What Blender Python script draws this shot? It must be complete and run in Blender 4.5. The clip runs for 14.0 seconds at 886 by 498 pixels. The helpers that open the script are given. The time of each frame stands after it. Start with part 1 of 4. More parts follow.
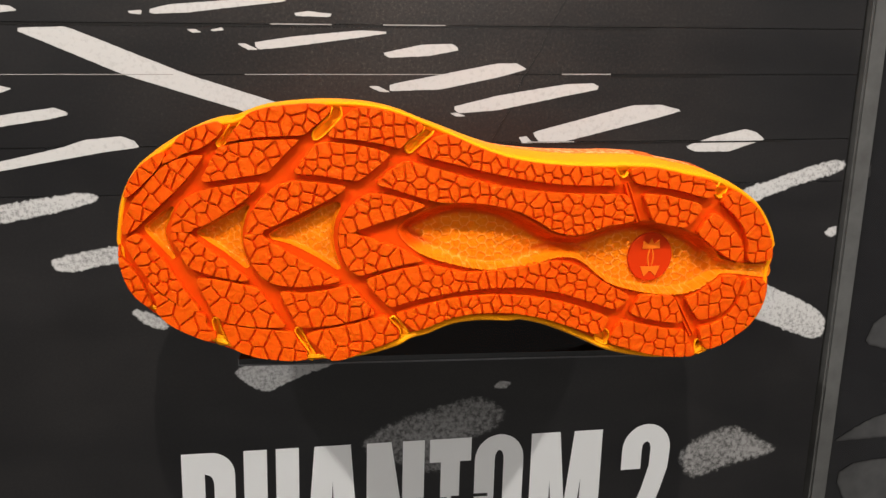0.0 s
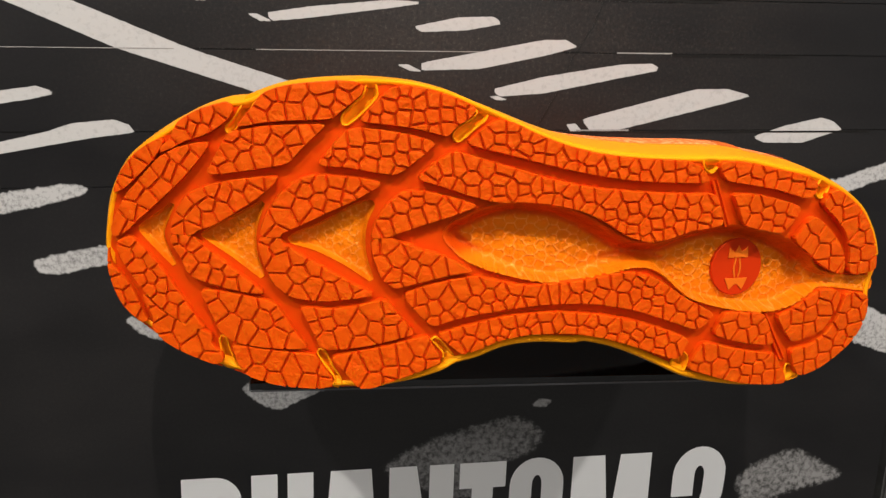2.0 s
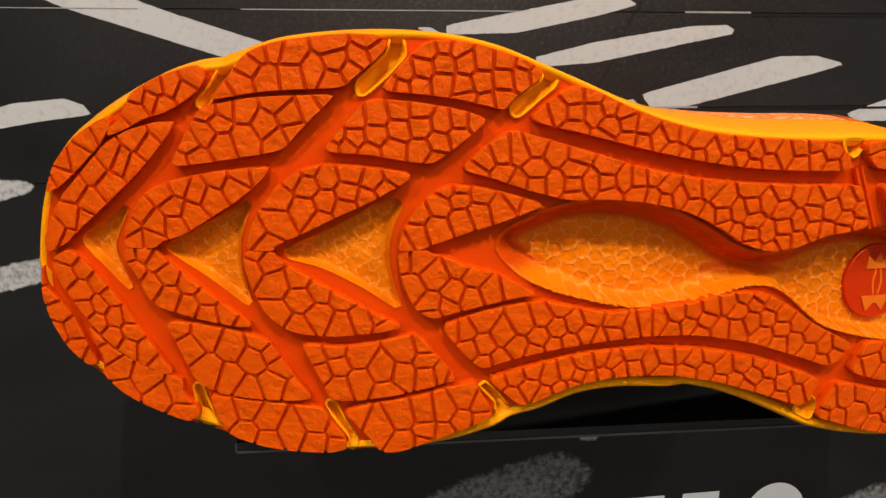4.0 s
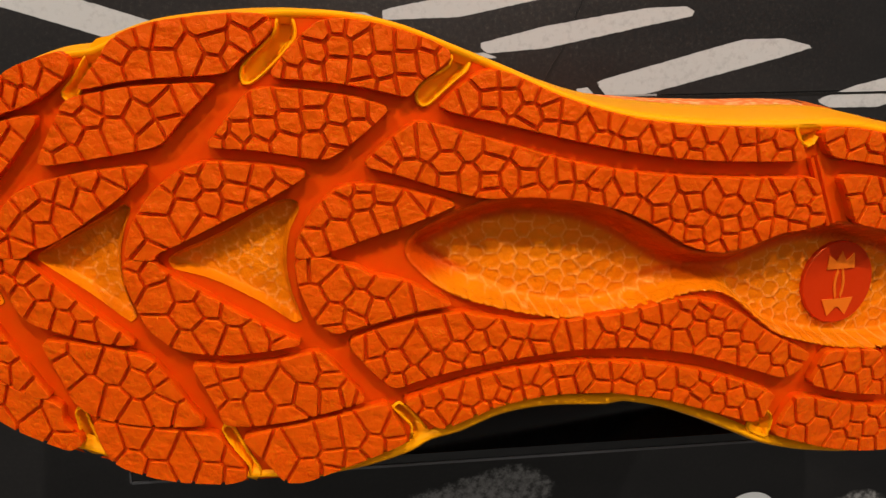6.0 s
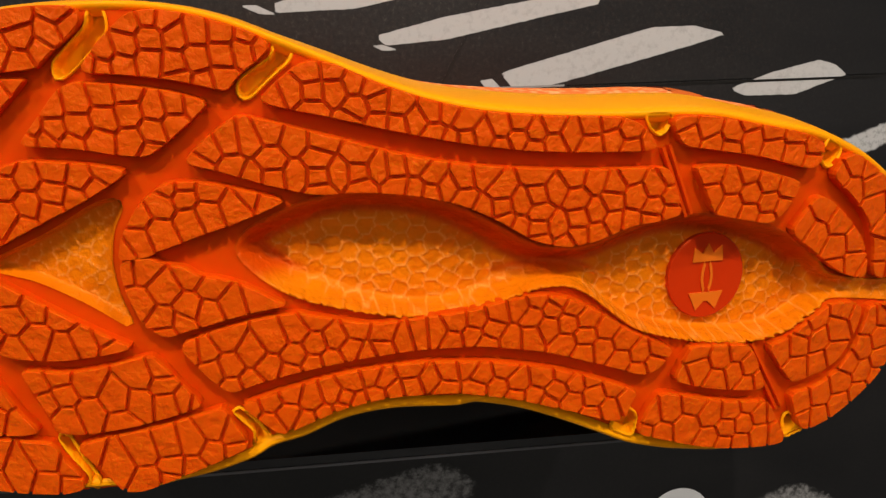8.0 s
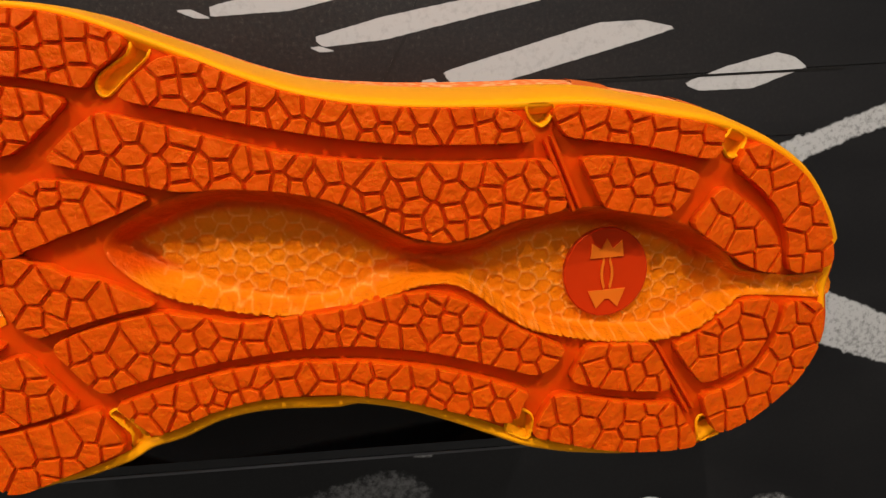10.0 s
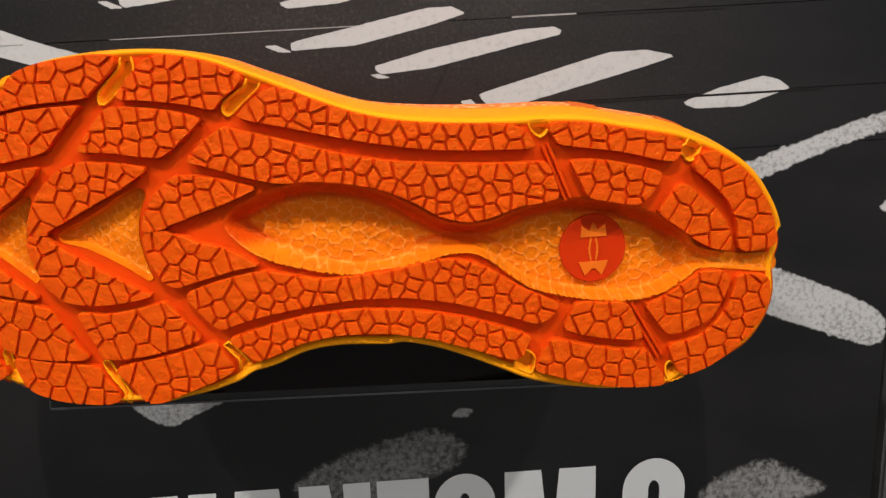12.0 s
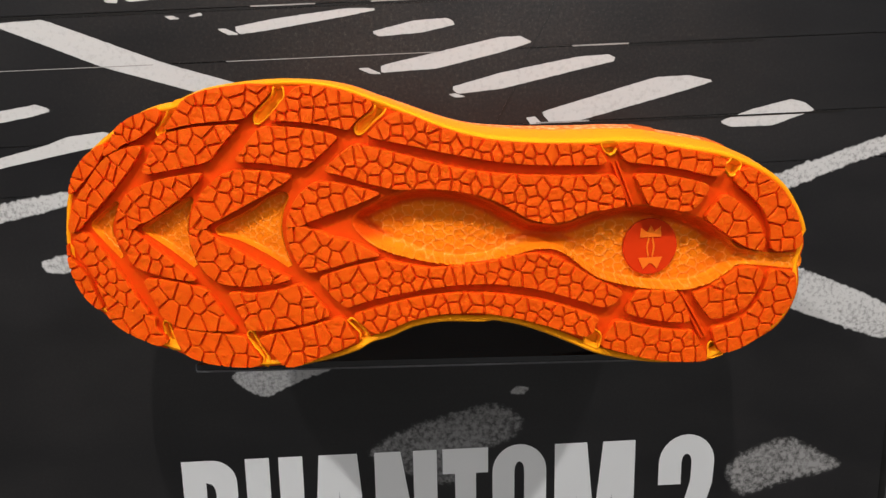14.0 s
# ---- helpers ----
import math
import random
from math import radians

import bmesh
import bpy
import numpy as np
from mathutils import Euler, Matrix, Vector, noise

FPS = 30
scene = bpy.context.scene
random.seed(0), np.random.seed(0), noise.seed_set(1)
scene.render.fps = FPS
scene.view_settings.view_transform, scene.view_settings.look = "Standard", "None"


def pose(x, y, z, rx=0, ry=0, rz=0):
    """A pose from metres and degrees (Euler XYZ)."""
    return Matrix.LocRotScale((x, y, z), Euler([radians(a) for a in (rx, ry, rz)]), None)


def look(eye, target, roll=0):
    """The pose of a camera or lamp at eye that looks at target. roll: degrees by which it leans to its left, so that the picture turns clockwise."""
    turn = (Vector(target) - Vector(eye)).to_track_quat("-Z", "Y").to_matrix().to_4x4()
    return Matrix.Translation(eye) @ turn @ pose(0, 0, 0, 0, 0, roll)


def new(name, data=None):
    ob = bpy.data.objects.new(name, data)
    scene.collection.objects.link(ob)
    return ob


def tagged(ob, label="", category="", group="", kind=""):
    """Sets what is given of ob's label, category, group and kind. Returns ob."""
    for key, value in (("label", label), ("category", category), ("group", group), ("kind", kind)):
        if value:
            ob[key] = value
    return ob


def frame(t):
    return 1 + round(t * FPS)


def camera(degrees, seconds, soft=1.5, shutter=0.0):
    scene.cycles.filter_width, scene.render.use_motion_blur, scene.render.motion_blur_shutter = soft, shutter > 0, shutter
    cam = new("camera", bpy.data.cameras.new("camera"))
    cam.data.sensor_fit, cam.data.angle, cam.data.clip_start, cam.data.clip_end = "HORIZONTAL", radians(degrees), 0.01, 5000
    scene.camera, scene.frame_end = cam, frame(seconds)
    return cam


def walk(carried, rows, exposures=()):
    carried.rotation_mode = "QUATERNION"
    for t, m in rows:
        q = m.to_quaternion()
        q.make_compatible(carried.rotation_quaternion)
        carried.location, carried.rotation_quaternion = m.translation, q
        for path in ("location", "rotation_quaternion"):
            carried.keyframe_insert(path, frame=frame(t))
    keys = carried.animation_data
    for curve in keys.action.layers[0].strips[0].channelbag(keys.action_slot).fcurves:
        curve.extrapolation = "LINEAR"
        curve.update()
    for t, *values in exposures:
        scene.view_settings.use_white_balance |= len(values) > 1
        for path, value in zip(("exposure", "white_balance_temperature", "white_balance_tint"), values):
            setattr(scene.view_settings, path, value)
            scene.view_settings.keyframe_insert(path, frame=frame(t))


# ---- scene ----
cam = camera(57.6, 14.0, soft=1.4)
PATH = [
    (0, (0.04960, 0.02045, 1.54950), (0.19655, 0.98747, 1.34147), 1.54),
    (0.5, (0.04996, 0.02520, 1.54871), (0.19862, 0.99124, 1.33735), 1.71),
    (1, (0.04806, 0.03470, 1.54814), (0.19582, 1.00052, 1.33517), 1.75),
    (1.5, (0.04439, 0.05421, 1.54602), (0.19174, 1.01920, 1.32905), 1.90),
    (2, (0.03866, 0.08217, 1.54377), (0.18582, 1.04599, 1.32150), 2.04),
    (2.5, (0.03399, 0.11135, 1.53946), (0.18486, 1.07352, 1.31260), 2.09),
    (5, (0.03941, 0.17698, 1.53080), (0.19227, 1.13638, 1.29375), 1.09),
    (5.5, (0.04986, 0.18187, 1.52989), (0.20480, 1.14053, 1.29125), 0.94),
    (6, (0.06103, 0.18297, 1.52951), (0.21753, 1.14120, 1.29013), 0.77),
    (6.5, (0.07205, 0.18348, 1.52841), (0.23034, 1.14121, 1.28823), 0.57),
    (7, (0.08313, 0.18358, 1.52800), (0.24253, 1.14070, 1.28609), 0.40),
    (7.5, (0.09408, 0.18211, 1.52848), (0.25183, 1.13926, 1.28563), 0.09),
    (8, (0.10079, 0.18351, 1.52852), (0.25671, 1.14045, 1.28366), -0.13),
    (8.5, (0.11392, 0.18764, 1.52783), (0.26626, 1.14482, 1.28165), -0.33),
    (9, (0.12437, 0.19050, 1.52493), (0.26660, 1.14958, 1.28013), -0.62),
    (11.5, (0.15042, 0.13577, 1.52339), (0.20299, 1.11144, 1.31053), -2.05),
    (12, (0.14210, 0.11252, 1.52775), (0.18254, 1.08896, 1.31578), -1.80),
    (12.5, (0.13455, 0.09498, 1.53099), (0.16657, 1.07233, 1.32178), -1.55),
    (13, (0.12361, 0.08152, 1.53279), (0.15146, 1.05909, 1.32399), -1.35),
    (13.5, (0.11591, 0.06605, 1.53724), (0.14022, 1.04334, 1.32673), -1.16),
    (14, (0.11140, 0.05488, 1.53952), (0.13329, 1.03183, 1.32717), -1.06),
]
EXPOSURES = [(0, -0.06, 6200, 10), (2.5, -0.36, 6250, 10), (5, -0.58, 6500, 10), (9, -0.67, 6450, 10), (11.5, -0.48, 6100, 10), (14, -0.22, 5950, 10)]
walk(cam, [(t, look(eye, target, roll)) for t, eye, target, roll in PATH], EXPOSURES)

# ---- light: ceiling spots of the shop, and added soft fill ----
scene.view_settings.exposure = 0.0


def spot(name, eye, target, watts, size, radius, colour):
    data = bpy.data.lights.new(name, "SPOT")
    data.energy, data.spot_size, data.spot_blend = watts, radians(size), 0.6
    data.shadow_soft_size, data.color = radius, colour
    ob = new(name, data)
    ob.matrix_world = look(eye, target)
    return ob


WARM = (1.0, 0.90, 0.77)
spot("ceiling_spot", (0.05, -0.66, 2.95), (0.12, 0.42, 1.46), 114, 60, 0.014, WARM)
spot("ceiling_spot", (-1.05, -0.62, 2.95), (0.02, 0.50, 1.36), 114, 58, 0.03, (1.0, 0.94, 0.86))
spot("ceiling_spot", (1.20, -0.62, 2.95), (0.20, 0.50, 1.36), 92, 58, 0.03, (1.0, 0.94, 0.86))
for px, py, tx, watts in ((-0.9, -4.6, 0.0, 28), (1.1, -5.2, 0.2, 34)):
    spot("ceiling_spot", (px, py, 2.95), (tx, 0.50, 1.36), watts, 34, 0.06, (1.0, 0.92, 0.82))
# unseen area lamps added as soft fill and for sheen on the poster
for px, py, watts in ((-1.6, -1.9, 20), (1.8, -1.9, 20), (-1.2, -4.2, 20), (1.4, -4.2, 20), (1.0, -7.2, 55)):
    data = bpy.data.lights.new("ceiling_fill", "AREA")
    data.shape, data.size, data.size_y, data.energy, data.color = "RECTANGLE", 1.5, 0.6, watts, (1.0, 0.96, 0.91)
    new("ceiling_fill", data).matrix_world = pose(px, py, 2.98)
world = bpy.data.worlds.new("shop_air")
scene.world = world
world.use_nodes = True
world.node_tree.nodes["Background"].inputs[0].default_value = (0.9, 0.85, 0.8, 1)
world.node_tree.nodes["Background"].inputs[1].default_value = 0.05


# ---- materials ----
def material(name, rough=0.5, metal=0.0, specular=0.5):
    m = bpy.data.materials.new(name)
    m.use_nodes = True
    t = m.node_tree
    b = t.nodes["Principled BSDF"]
    b.inputs["Roughness"].default_value = rough
    b.inputs["Metallic"].default_value = metal
    b.inputs["Specular IOR Level"].default_value = specular
    return m, t, b


def tex_noise(t, scale, detail=4.0, rough=0.55, stretch=None):
    co = t.nodes.new("ShaderNodeTexCoord")
    n = t.nodes.new("ShaderNodeTexNoise")
    n.inputs["Scale"].default_value, n.inputs["Detail"].default_value, n.inputs["Roughness"].default_value = scale, detail, rough
    if stretch:
        mp = t.nodes.new("ShaderNodeMapping")
        mp.inputs["Scale"].default_value = stretch
        t.links.new(co.outputs["Object"], mp.inputs[0])
        t.links.new(mp.outputs[0], n.inputs["Vector"])
    else:
        t.links.new(co.outputs["Object"], n.inputs["Vector"])
    return n


def ramp(t, source, stops):
    r = t.nodes.new("ShaderNodeValToRGB")
    while len(r.color_ramp.elements) < len(stops):
        r.color_ramp.elements.new(0.5)
    for e, (at, c) in zip(r.color_ramp.elements, stops):
        e.position, e.color = at, (*c, 1)
    t.links.new(source, r.inputs[0])
    return r


def bump(t, b, source, strength, distance, before=None):
    n = t.nodes.new("ShaderNodeBump")
    n.inputs["Strength"].default_value, n.inputs["Distance"].default_value = strength, distance
    t.links.new(source, n.inputs["Height"])
    if before:
        t.links.new(before.outputs[0], n.inputs["Normal"])
    t.links.new(n.outputs[0], b.inputs["Normal"])
    return n


def rubber(name, colour, dark, rough, grain, depth, sheen=0.35, glow=0.0):
    m, t, b = material(name, rough, 0.0, sheen)
    b.inputs["Subsurface Weight"].default_value = glow
    b.inputs["Specular Tint"].default_value = (1.0, 0.5, 0.15, 1)
    b.inputs["Subsurface Radius"].default_value = (1.0, 0.3, 0.05)
    b.inputs["Subsurface Scale"].default_value = 0.0016
    big = tex_noise(t, 60, 3)
    r = ramp(t, big.outputs[0], [(0.3, dark), (0.7, colour)])
    t.links.new(r.outputs[0], b.inputs["Base Color"])
    fine = tex_noise(t, grain, 5, 0.6)
    wide = tex_noise(t, grain * 0.35, 2, 0.5)
    first = bump(t, b, wide.outputs[0], 0.5, depth * 1.5)
    bump(t, b, fine.outputs[0], 0.5, depth, first)
    return m


TREAD = rubber("orange_tread_rubber", (0.76, 0.092, 0.0004), (0.72, 0.083, 0.0004), 0.46, 640, 0.0013, 0.35, 0.35)
SMOOTH = rubber("orange_smooth_rubber", (0.69, 0.060, 0.0004), (0.65, 0.054, 0.0004), 0.46, 300, 0.0001, 0.25, 0.4)
FOAM = rubber("amber_foam", (0.97, 0.36, 0.001), (0.94, 0.335, 0.001), 0.42, 500, 0.00008, 0.3)
WINDOW = rubber("amber_window_skin", (0.80, 0.195, 0.0012), (0.74, 0.150, 0.001), 0.24, 460, 0.0015, 0.4)


def add_net(m, colour):
    """Paler ribs where the net of hexagons stands proud, highlights painted in; darker orange paints shade up the steep
    wall.
    """
    t = m.node_tree
    b = t.nodes["Principled BSDF"]
    old = b.inputs["Base Color"].links[0].from_socket
    a = t.nodes.new("ShaderNodeAttribute")
    a.attribute_name = "net"
    mix = t.nodes.new("ShaderNodeMixRGB")
    t.links.new(a.outputs["Fac"], mix.inputs[0])
    t.links.new(old, mix.inputs[1])
    mix.inputs[2].default_value = (*colour, 1)
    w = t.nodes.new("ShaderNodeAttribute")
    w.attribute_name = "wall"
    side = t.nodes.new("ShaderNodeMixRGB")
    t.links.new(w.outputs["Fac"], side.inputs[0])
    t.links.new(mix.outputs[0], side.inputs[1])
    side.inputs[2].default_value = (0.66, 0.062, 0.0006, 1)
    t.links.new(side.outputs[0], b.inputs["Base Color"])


# the pale tint paints glints onto the raised ribs
add_net(WINDOW, (0.86, 0.27, 0.035))
BADGE = rubber("red_badge_rubber", (0.56, 0.030, 0.002), (0.52, 0.026, 0.002), 0.4, 900, 0.0001)
EMBLEM = rubber("pale_emblem_rubber", (0.74, 0.15, 0.008), (0.72, 0.14, 0.008), 0.4, 900, 0.0001)


def knit_material(name, colour, thread):
    m, t, b = material(name, 0.85, 0.0, 0.2)
    co = t.nodes.new("ShaderNodeTexCoord")
    v = t.nodes.new("ShaderNodeTexVoronoi")
    v.inputs["Scale"].default_value = 420
    t.links.new(co.outputs["Object"], v.inputs["Vector"])
    r = ramp(t, v.outputs["Distance"], [(0.25, thread), (0.6, colour)])
    t.links.new(r.outputs[0], b.inputs["Base Color"])
    bump(t, b, v.outputs["Distance"], 0.8, 0.0006)
    return m


KNIT = knit_material("salmon_knit", (0.85, 0.17, 0.03), (0.90, 0.36, 0.13))
PATCH = knit_material("rust_overlay", (0.55, 0.10, 0.01), (0.62, 0.12, 0.015))


def asphalt_print():
    """Printed asphalt: sharp grain far up the road, dark and smooth near its foot; a warm glow is painted into the
    upper middle.
    """
    m, t, b = material("asphalt_photo_print", 0.30, 0.0, 0.5)
    grain = tex_noise(t, 560, 4, 0.8)
    cloud = tex_noise(t, 7, 5, 0.6, (1, 1, 2.2))
    # far tones are browner to paint in the warm glow there
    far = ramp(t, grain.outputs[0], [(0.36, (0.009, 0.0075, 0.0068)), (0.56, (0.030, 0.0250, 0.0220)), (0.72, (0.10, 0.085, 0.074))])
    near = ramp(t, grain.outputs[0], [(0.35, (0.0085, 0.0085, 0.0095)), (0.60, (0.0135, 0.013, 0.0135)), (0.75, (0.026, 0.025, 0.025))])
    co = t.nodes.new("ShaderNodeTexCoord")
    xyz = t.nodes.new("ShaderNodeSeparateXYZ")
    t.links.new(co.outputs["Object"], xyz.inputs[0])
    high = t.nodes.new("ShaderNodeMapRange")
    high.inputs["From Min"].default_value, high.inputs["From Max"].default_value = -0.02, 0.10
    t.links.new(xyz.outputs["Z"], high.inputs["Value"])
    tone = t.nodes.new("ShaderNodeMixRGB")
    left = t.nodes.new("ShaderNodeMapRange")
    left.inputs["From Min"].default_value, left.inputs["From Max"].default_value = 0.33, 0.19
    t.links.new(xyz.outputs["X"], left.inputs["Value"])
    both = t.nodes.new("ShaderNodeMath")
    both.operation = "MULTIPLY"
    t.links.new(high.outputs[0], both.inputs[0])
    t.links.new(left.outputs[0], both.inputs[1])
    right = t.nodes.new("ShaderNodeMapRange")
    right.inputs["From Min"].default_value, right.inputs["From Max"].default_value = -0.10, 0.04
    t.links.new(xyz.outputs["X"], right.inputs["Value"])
    grain_glow = t.nodes.new("ShaderNodeMath")
    grain_glow.operation = "MULTIPLY"
    t.links.new(both.outputs[0], grain_glow.inputs[0])
    t.links.new(right.outputs[0], grain_glow.inputs[1])
    t.links.new(grain_glow.outputs[0], tone.inputs[0])
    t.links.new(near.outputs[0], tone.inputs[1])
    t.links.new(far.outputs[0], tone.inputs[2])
    c = ramp(t, cloud.outputs[0], [(0.35, (0.55, 0.55, 0.58)), (0.65, (1.25, 1.2, 1.15))])
    mix = t.nodes.new("ShaderNodeMixRGB")
    mix.blend_type = "MULTIPLY"
    mix.inputs[0].default_value = 1.0
    t.links.new(tone.outputs[0], mix.inputs[1])
    t.links.new(c.outputs[0], mix.inputs[2])
    t.links.new(mix.outputs[0], b.inputs["Base Color"])
    bump(t, b, grain.outputs[0], 0.08, 0.0002)
    return m


def paint_print(name, low, high, cut, scale, fade=0.0):
    """Paint of the printed photo: the nearer its edge, the more the noise eats into it."""
    m, t, b = material(name, 0.32, 0.0, 0.5)
    n = tex_noise(t, scale, 6, 0.65)
    w = tex_noise(t, 25, 3)
    add = t.nodes.new("ShaderNodeMath")
    add.operation = "MULTIPLY_ADD"
    add.inputs[1].default_value = 0.35
    t.links.new(w.outputs[0], add.inputs[0])
    t.links.new(n.outputs[0], add.inputs[2])
    r = ramp(t, add.outputs[0], [(cut, low), (cut + (0.22 if fade else 0.08), high)])
    out = r.outputs[0]
    if fade:
        a = t.nodes.new("ShaderNodeAttribute")
        a.attribute_name = "edge"
        jitter = t.nodes.new("ShaderNodeMath")
        jitter.operation = "MULTIPLY_ADD"
        jitter.inputs[1].default_value = fade
        t.links.new(n.outputs[0], jitter.inputs[0])
        t.links.new(a.outputs["Fac"], jitter.inputs[2])
        keep = t.nodes.new("ShaderNodeMapRange")
        keep.interpolation_type = "SMOOTHSTEP"
        keep.inputs["From Min"].default_value, keep.inputs["From Max"].default_value = 0.5 * fade, 0.5 * fade + 1.0
        t.links.new(jitter.outputs[0], keep.inputs["Value"])
        mix = t.nodes.new("ShaderNodeMixRGB")
        t.links.new(keep.outputs[0], mix.inputs[0])
        mix.inputs[1].default_value = (0.014, 0.0135, 0.0135, 1)
        t.links.new(out, mix.inputs[2])
        out = mix.outputs[0]
    t.links.new(out, b.inputs["Base Color"])
    return m


ASPHALT = asphalt_print()
PAINT = {
    "stripe": paint_print("white_paint_print", (0.40, 0.385, 0.375), (0.50, 0.485, 0.47), 0.45, 300, 0.3),
    "worn": paint_print("worn_paint_print", (0.20, 0.195, 0.19), (0.46, 0.45, 0.44), 0.50, 420, 1.6),
    "faded": paint_print("faded_paint_print", (0.055, 0.053, 0.052), (0.25, 0.245, 0.24), 0.56, 300, 2.2),
    # grey of the reflections painted on the side panel
    "faint": paint_print("faint_grey_reflection", (0.035, 0.035, 0.036), (0.05, 0.05, 0.05), 0.55, 60, 0.6),
    "letter": paint_print("white_vinyl", (0.86, 0.855, 0.84), (0.89, 0.885, 0.87), 0.45, 60),
}


def plain(name, colour, rough, metal=0.0, specular=0.5, grain=80, amount=0.15):
    m, t, b = material(name, rough, metal, specular)
    n = tex_noise(t, grain, 4)
    r = ramp(t, n.outputs[0], [(0.3, tuple(c * (1 - amount) for c in colour)), (0.7, tuple(c * (1 + amount) for c in colour))])
    t.links.new(r.outputs[0], b.inputs["Base Color"])
    return m


BLACK_GLOSS = plain("black_gloss_acrylic", (0.008, 0.008, 0.009), 0.08, 0.0, 0.6)
BLACK_SATIN = plain("black_satin_metal", (0.012, 0.012, 0.013), 0.3)
EDGE = plain("frosted_edge", (0.10, 0.10, 0.105), 0.35)
TRIM = plain("grey_satin_trim", (0.075, 0.075, 0.073), 0.22, 0.0)
SEAM = plain("dark_seam", (0.008, 0.007, 0.006), 0.3)
GLINT = plain("seam_glint_paint", (0.28, 0.265, 0.25), 0.4)
ROOM = plain("shop_plaster", (0.42, 0.40, 0.38), 0.8, grain=6, amount=0.08)
GROUND = plain("shop_floor_vinyl", (0.36, 0.35, 0.33), 0.5, grain=6)


# ---- mesh helpers ----
def mesh_of(name, verts, faces, mat, smooth=False):
    me = bpy.data.meshes.new(name)
    me.from_pydata([tuple(v) for v in verts], [], [tuple(f) for f in faces])
    me.materials.append(mat)
    if smooth:
        me.polygons.foreach_set("use_smooth", [True] * len(me.polygons))
    me.update()
    return me


def part_of(name, verts, faces, mat, parent, label="", smooth=False):
    ob = new(name, mesh_of(name, verts, faces, mat, smooth))
    ob.parent = parent
    return tagged(ob, label)


def box_data(x0, x1, y0, y1, z0, z1, bevel=0.0):
    bm = bmesh.new()
    bmesh.ops.create_cube(bm, size=1.0)
    for v in bm.verts:
        v.co = Vector(((x0 + x1) / 2 + v.co.x * (x1 - x0), (y0 + y1) / 2 + v.co.y * (y1 - y0), (z0 + z1) / 2 + v.co.z * (z1 - z0)))
    if bevel:
        bmesh.ops.bevel(bm, geom=bm.edges[:], offset=bevel, segments=2, affect="EDGES")
    return bm


def box(name, dims, mat, parent=None, bevel=0.0, label=""):
    bm = box_data(*dims, bevel)
    me = bpy.data.meshes.new(name)
    bm.to_mesh(me)
    bm.free()
    me.materials.append(mat)
    ob = new(name, me)
    ob.parent = parent
    return tagged(ob, label)


def resample(points, step):
    p = np.array(points, float)
    out = []
    for a, b in zip(p, np.roll(p, -1, 0)):
        k = max(1, int(round(np.hypot(*(b - a)) / step)))
        out += [a + (b - a) * i / k for i in range(k)]
    return np.array(out)


def smooth_loop(points, step):
    """A closed Catmull-Rom curve."""
    p = np.array(points, float)
    out = []
    for i in range(len(p)):
        a, b, c, d = p[i - 1], p[i], p[(i + 1) % len(p)], p[(i + 2) % len(p)]
        k = max(1, int(np.hypot(*(c - b)) / step))
        for j in range(k):
            s = j / k
            out.append(0.5 * (2 * b + (c - a) * s + (2 * a - 5 * b + 4 * c - d) * s * s + (3 * b - a - 3 * c + d) * s ** 3))
    return np.array(out)


def inside(q, loop):
    x, y = q[:, 0], q[:, 1]
    hit = np.zeros(len(q), bool)
    for (x0, y0), (x1, y1) in zip(loop, np.roll(loop, -1, 0)):
        if y0 != y1:
            hit ^= ((y0 > y) != (y1 > y)) & (x < (x1 - x0) * (y - y0) / (y1 - y0) + x0)
    return hit


def distance(q, loop):
    best = np.full(len(q), 1e9)
    for a, b in zip(loop, np.roll(loop, -1, 0)):
        e = b - a
        s = np.clip(((q - a) @ e) / max(e @ e, 1e-9), 0, 1)
        best = np.minimum(best, np.hypot(*(q - a - s[:, None] * e).T))
    return best


def sheet(loop, holes, step):
    """Triangles that fill a loop but for its holes: points and faces."""
    from mathutils.geometry import delaunay_2d_cdt
    pts, edges = [], []
    for lp in [loop, *holes]:
        k = len(pts)
        pts += [tuple(p) for p in lp]
        edges += [(k + i, k + (i + 1) % len(lp)) for i in range(len(lp))]
    lo, hi = loop.min(0), loop.max(0)
    gx, gy = np.meshgrid(np.arange(lo[0], hi[0], step), np.arange(lo[1], hi[1], step))
    gx = gx + (np.arange(gx.shape[0]) % 2)[:, None] * step * 0.5
    grid = np.stack([gx.ravel(), gy.ravel()], 1)
    keep = inside(grid, loop) & (distance(grid, loop) > step * 0.5)
    for h in holes:
        keep &= ~inside(grid, h) & (distance(grid, h) > step * 0.5)
    pts += [tuple(p) for p in grid[keep]]
    vs, _, fs, *_ = delaunay_2d_cdt([Vector(p) for p in pts], edges, [], 0, 1e-4)
    vs = np.array([tuple(v) for v in vs])
    fs = np.array([tuple(f) for f in fs if len(f) == 3])
    mid = vs[fs].mean(1)
    ok = inside(mid, loop)
    for h in holes:
        ok &= ~inside(mid, h)
    return vs, fs[ok]


# ---- the shop round the display ----
def setting(name, dims, mat, label):
    return tagged(box(name, dims, mat), label, name.split("_")[0], kind="structure")


setting("floor", (-3, 3, -9.0, 0.63, -0.05, 0), GROUND, "dull grey shop floor")
setting("ceiling", (-3.1, 3.1, -9.1, 0.63, 3.0, 3.1), ROOM, "plain pale shop ceiling")
setting("wall_north", (-3.0, 3.0, 0.53, 0.63, 0, 3.0), ROOM, "plain wall behind the display panel")
setting("wall_south", (-3.0, 3.0, -9.1, -9.0, 0, 3.0), ROOM, "plain pale shop wall")
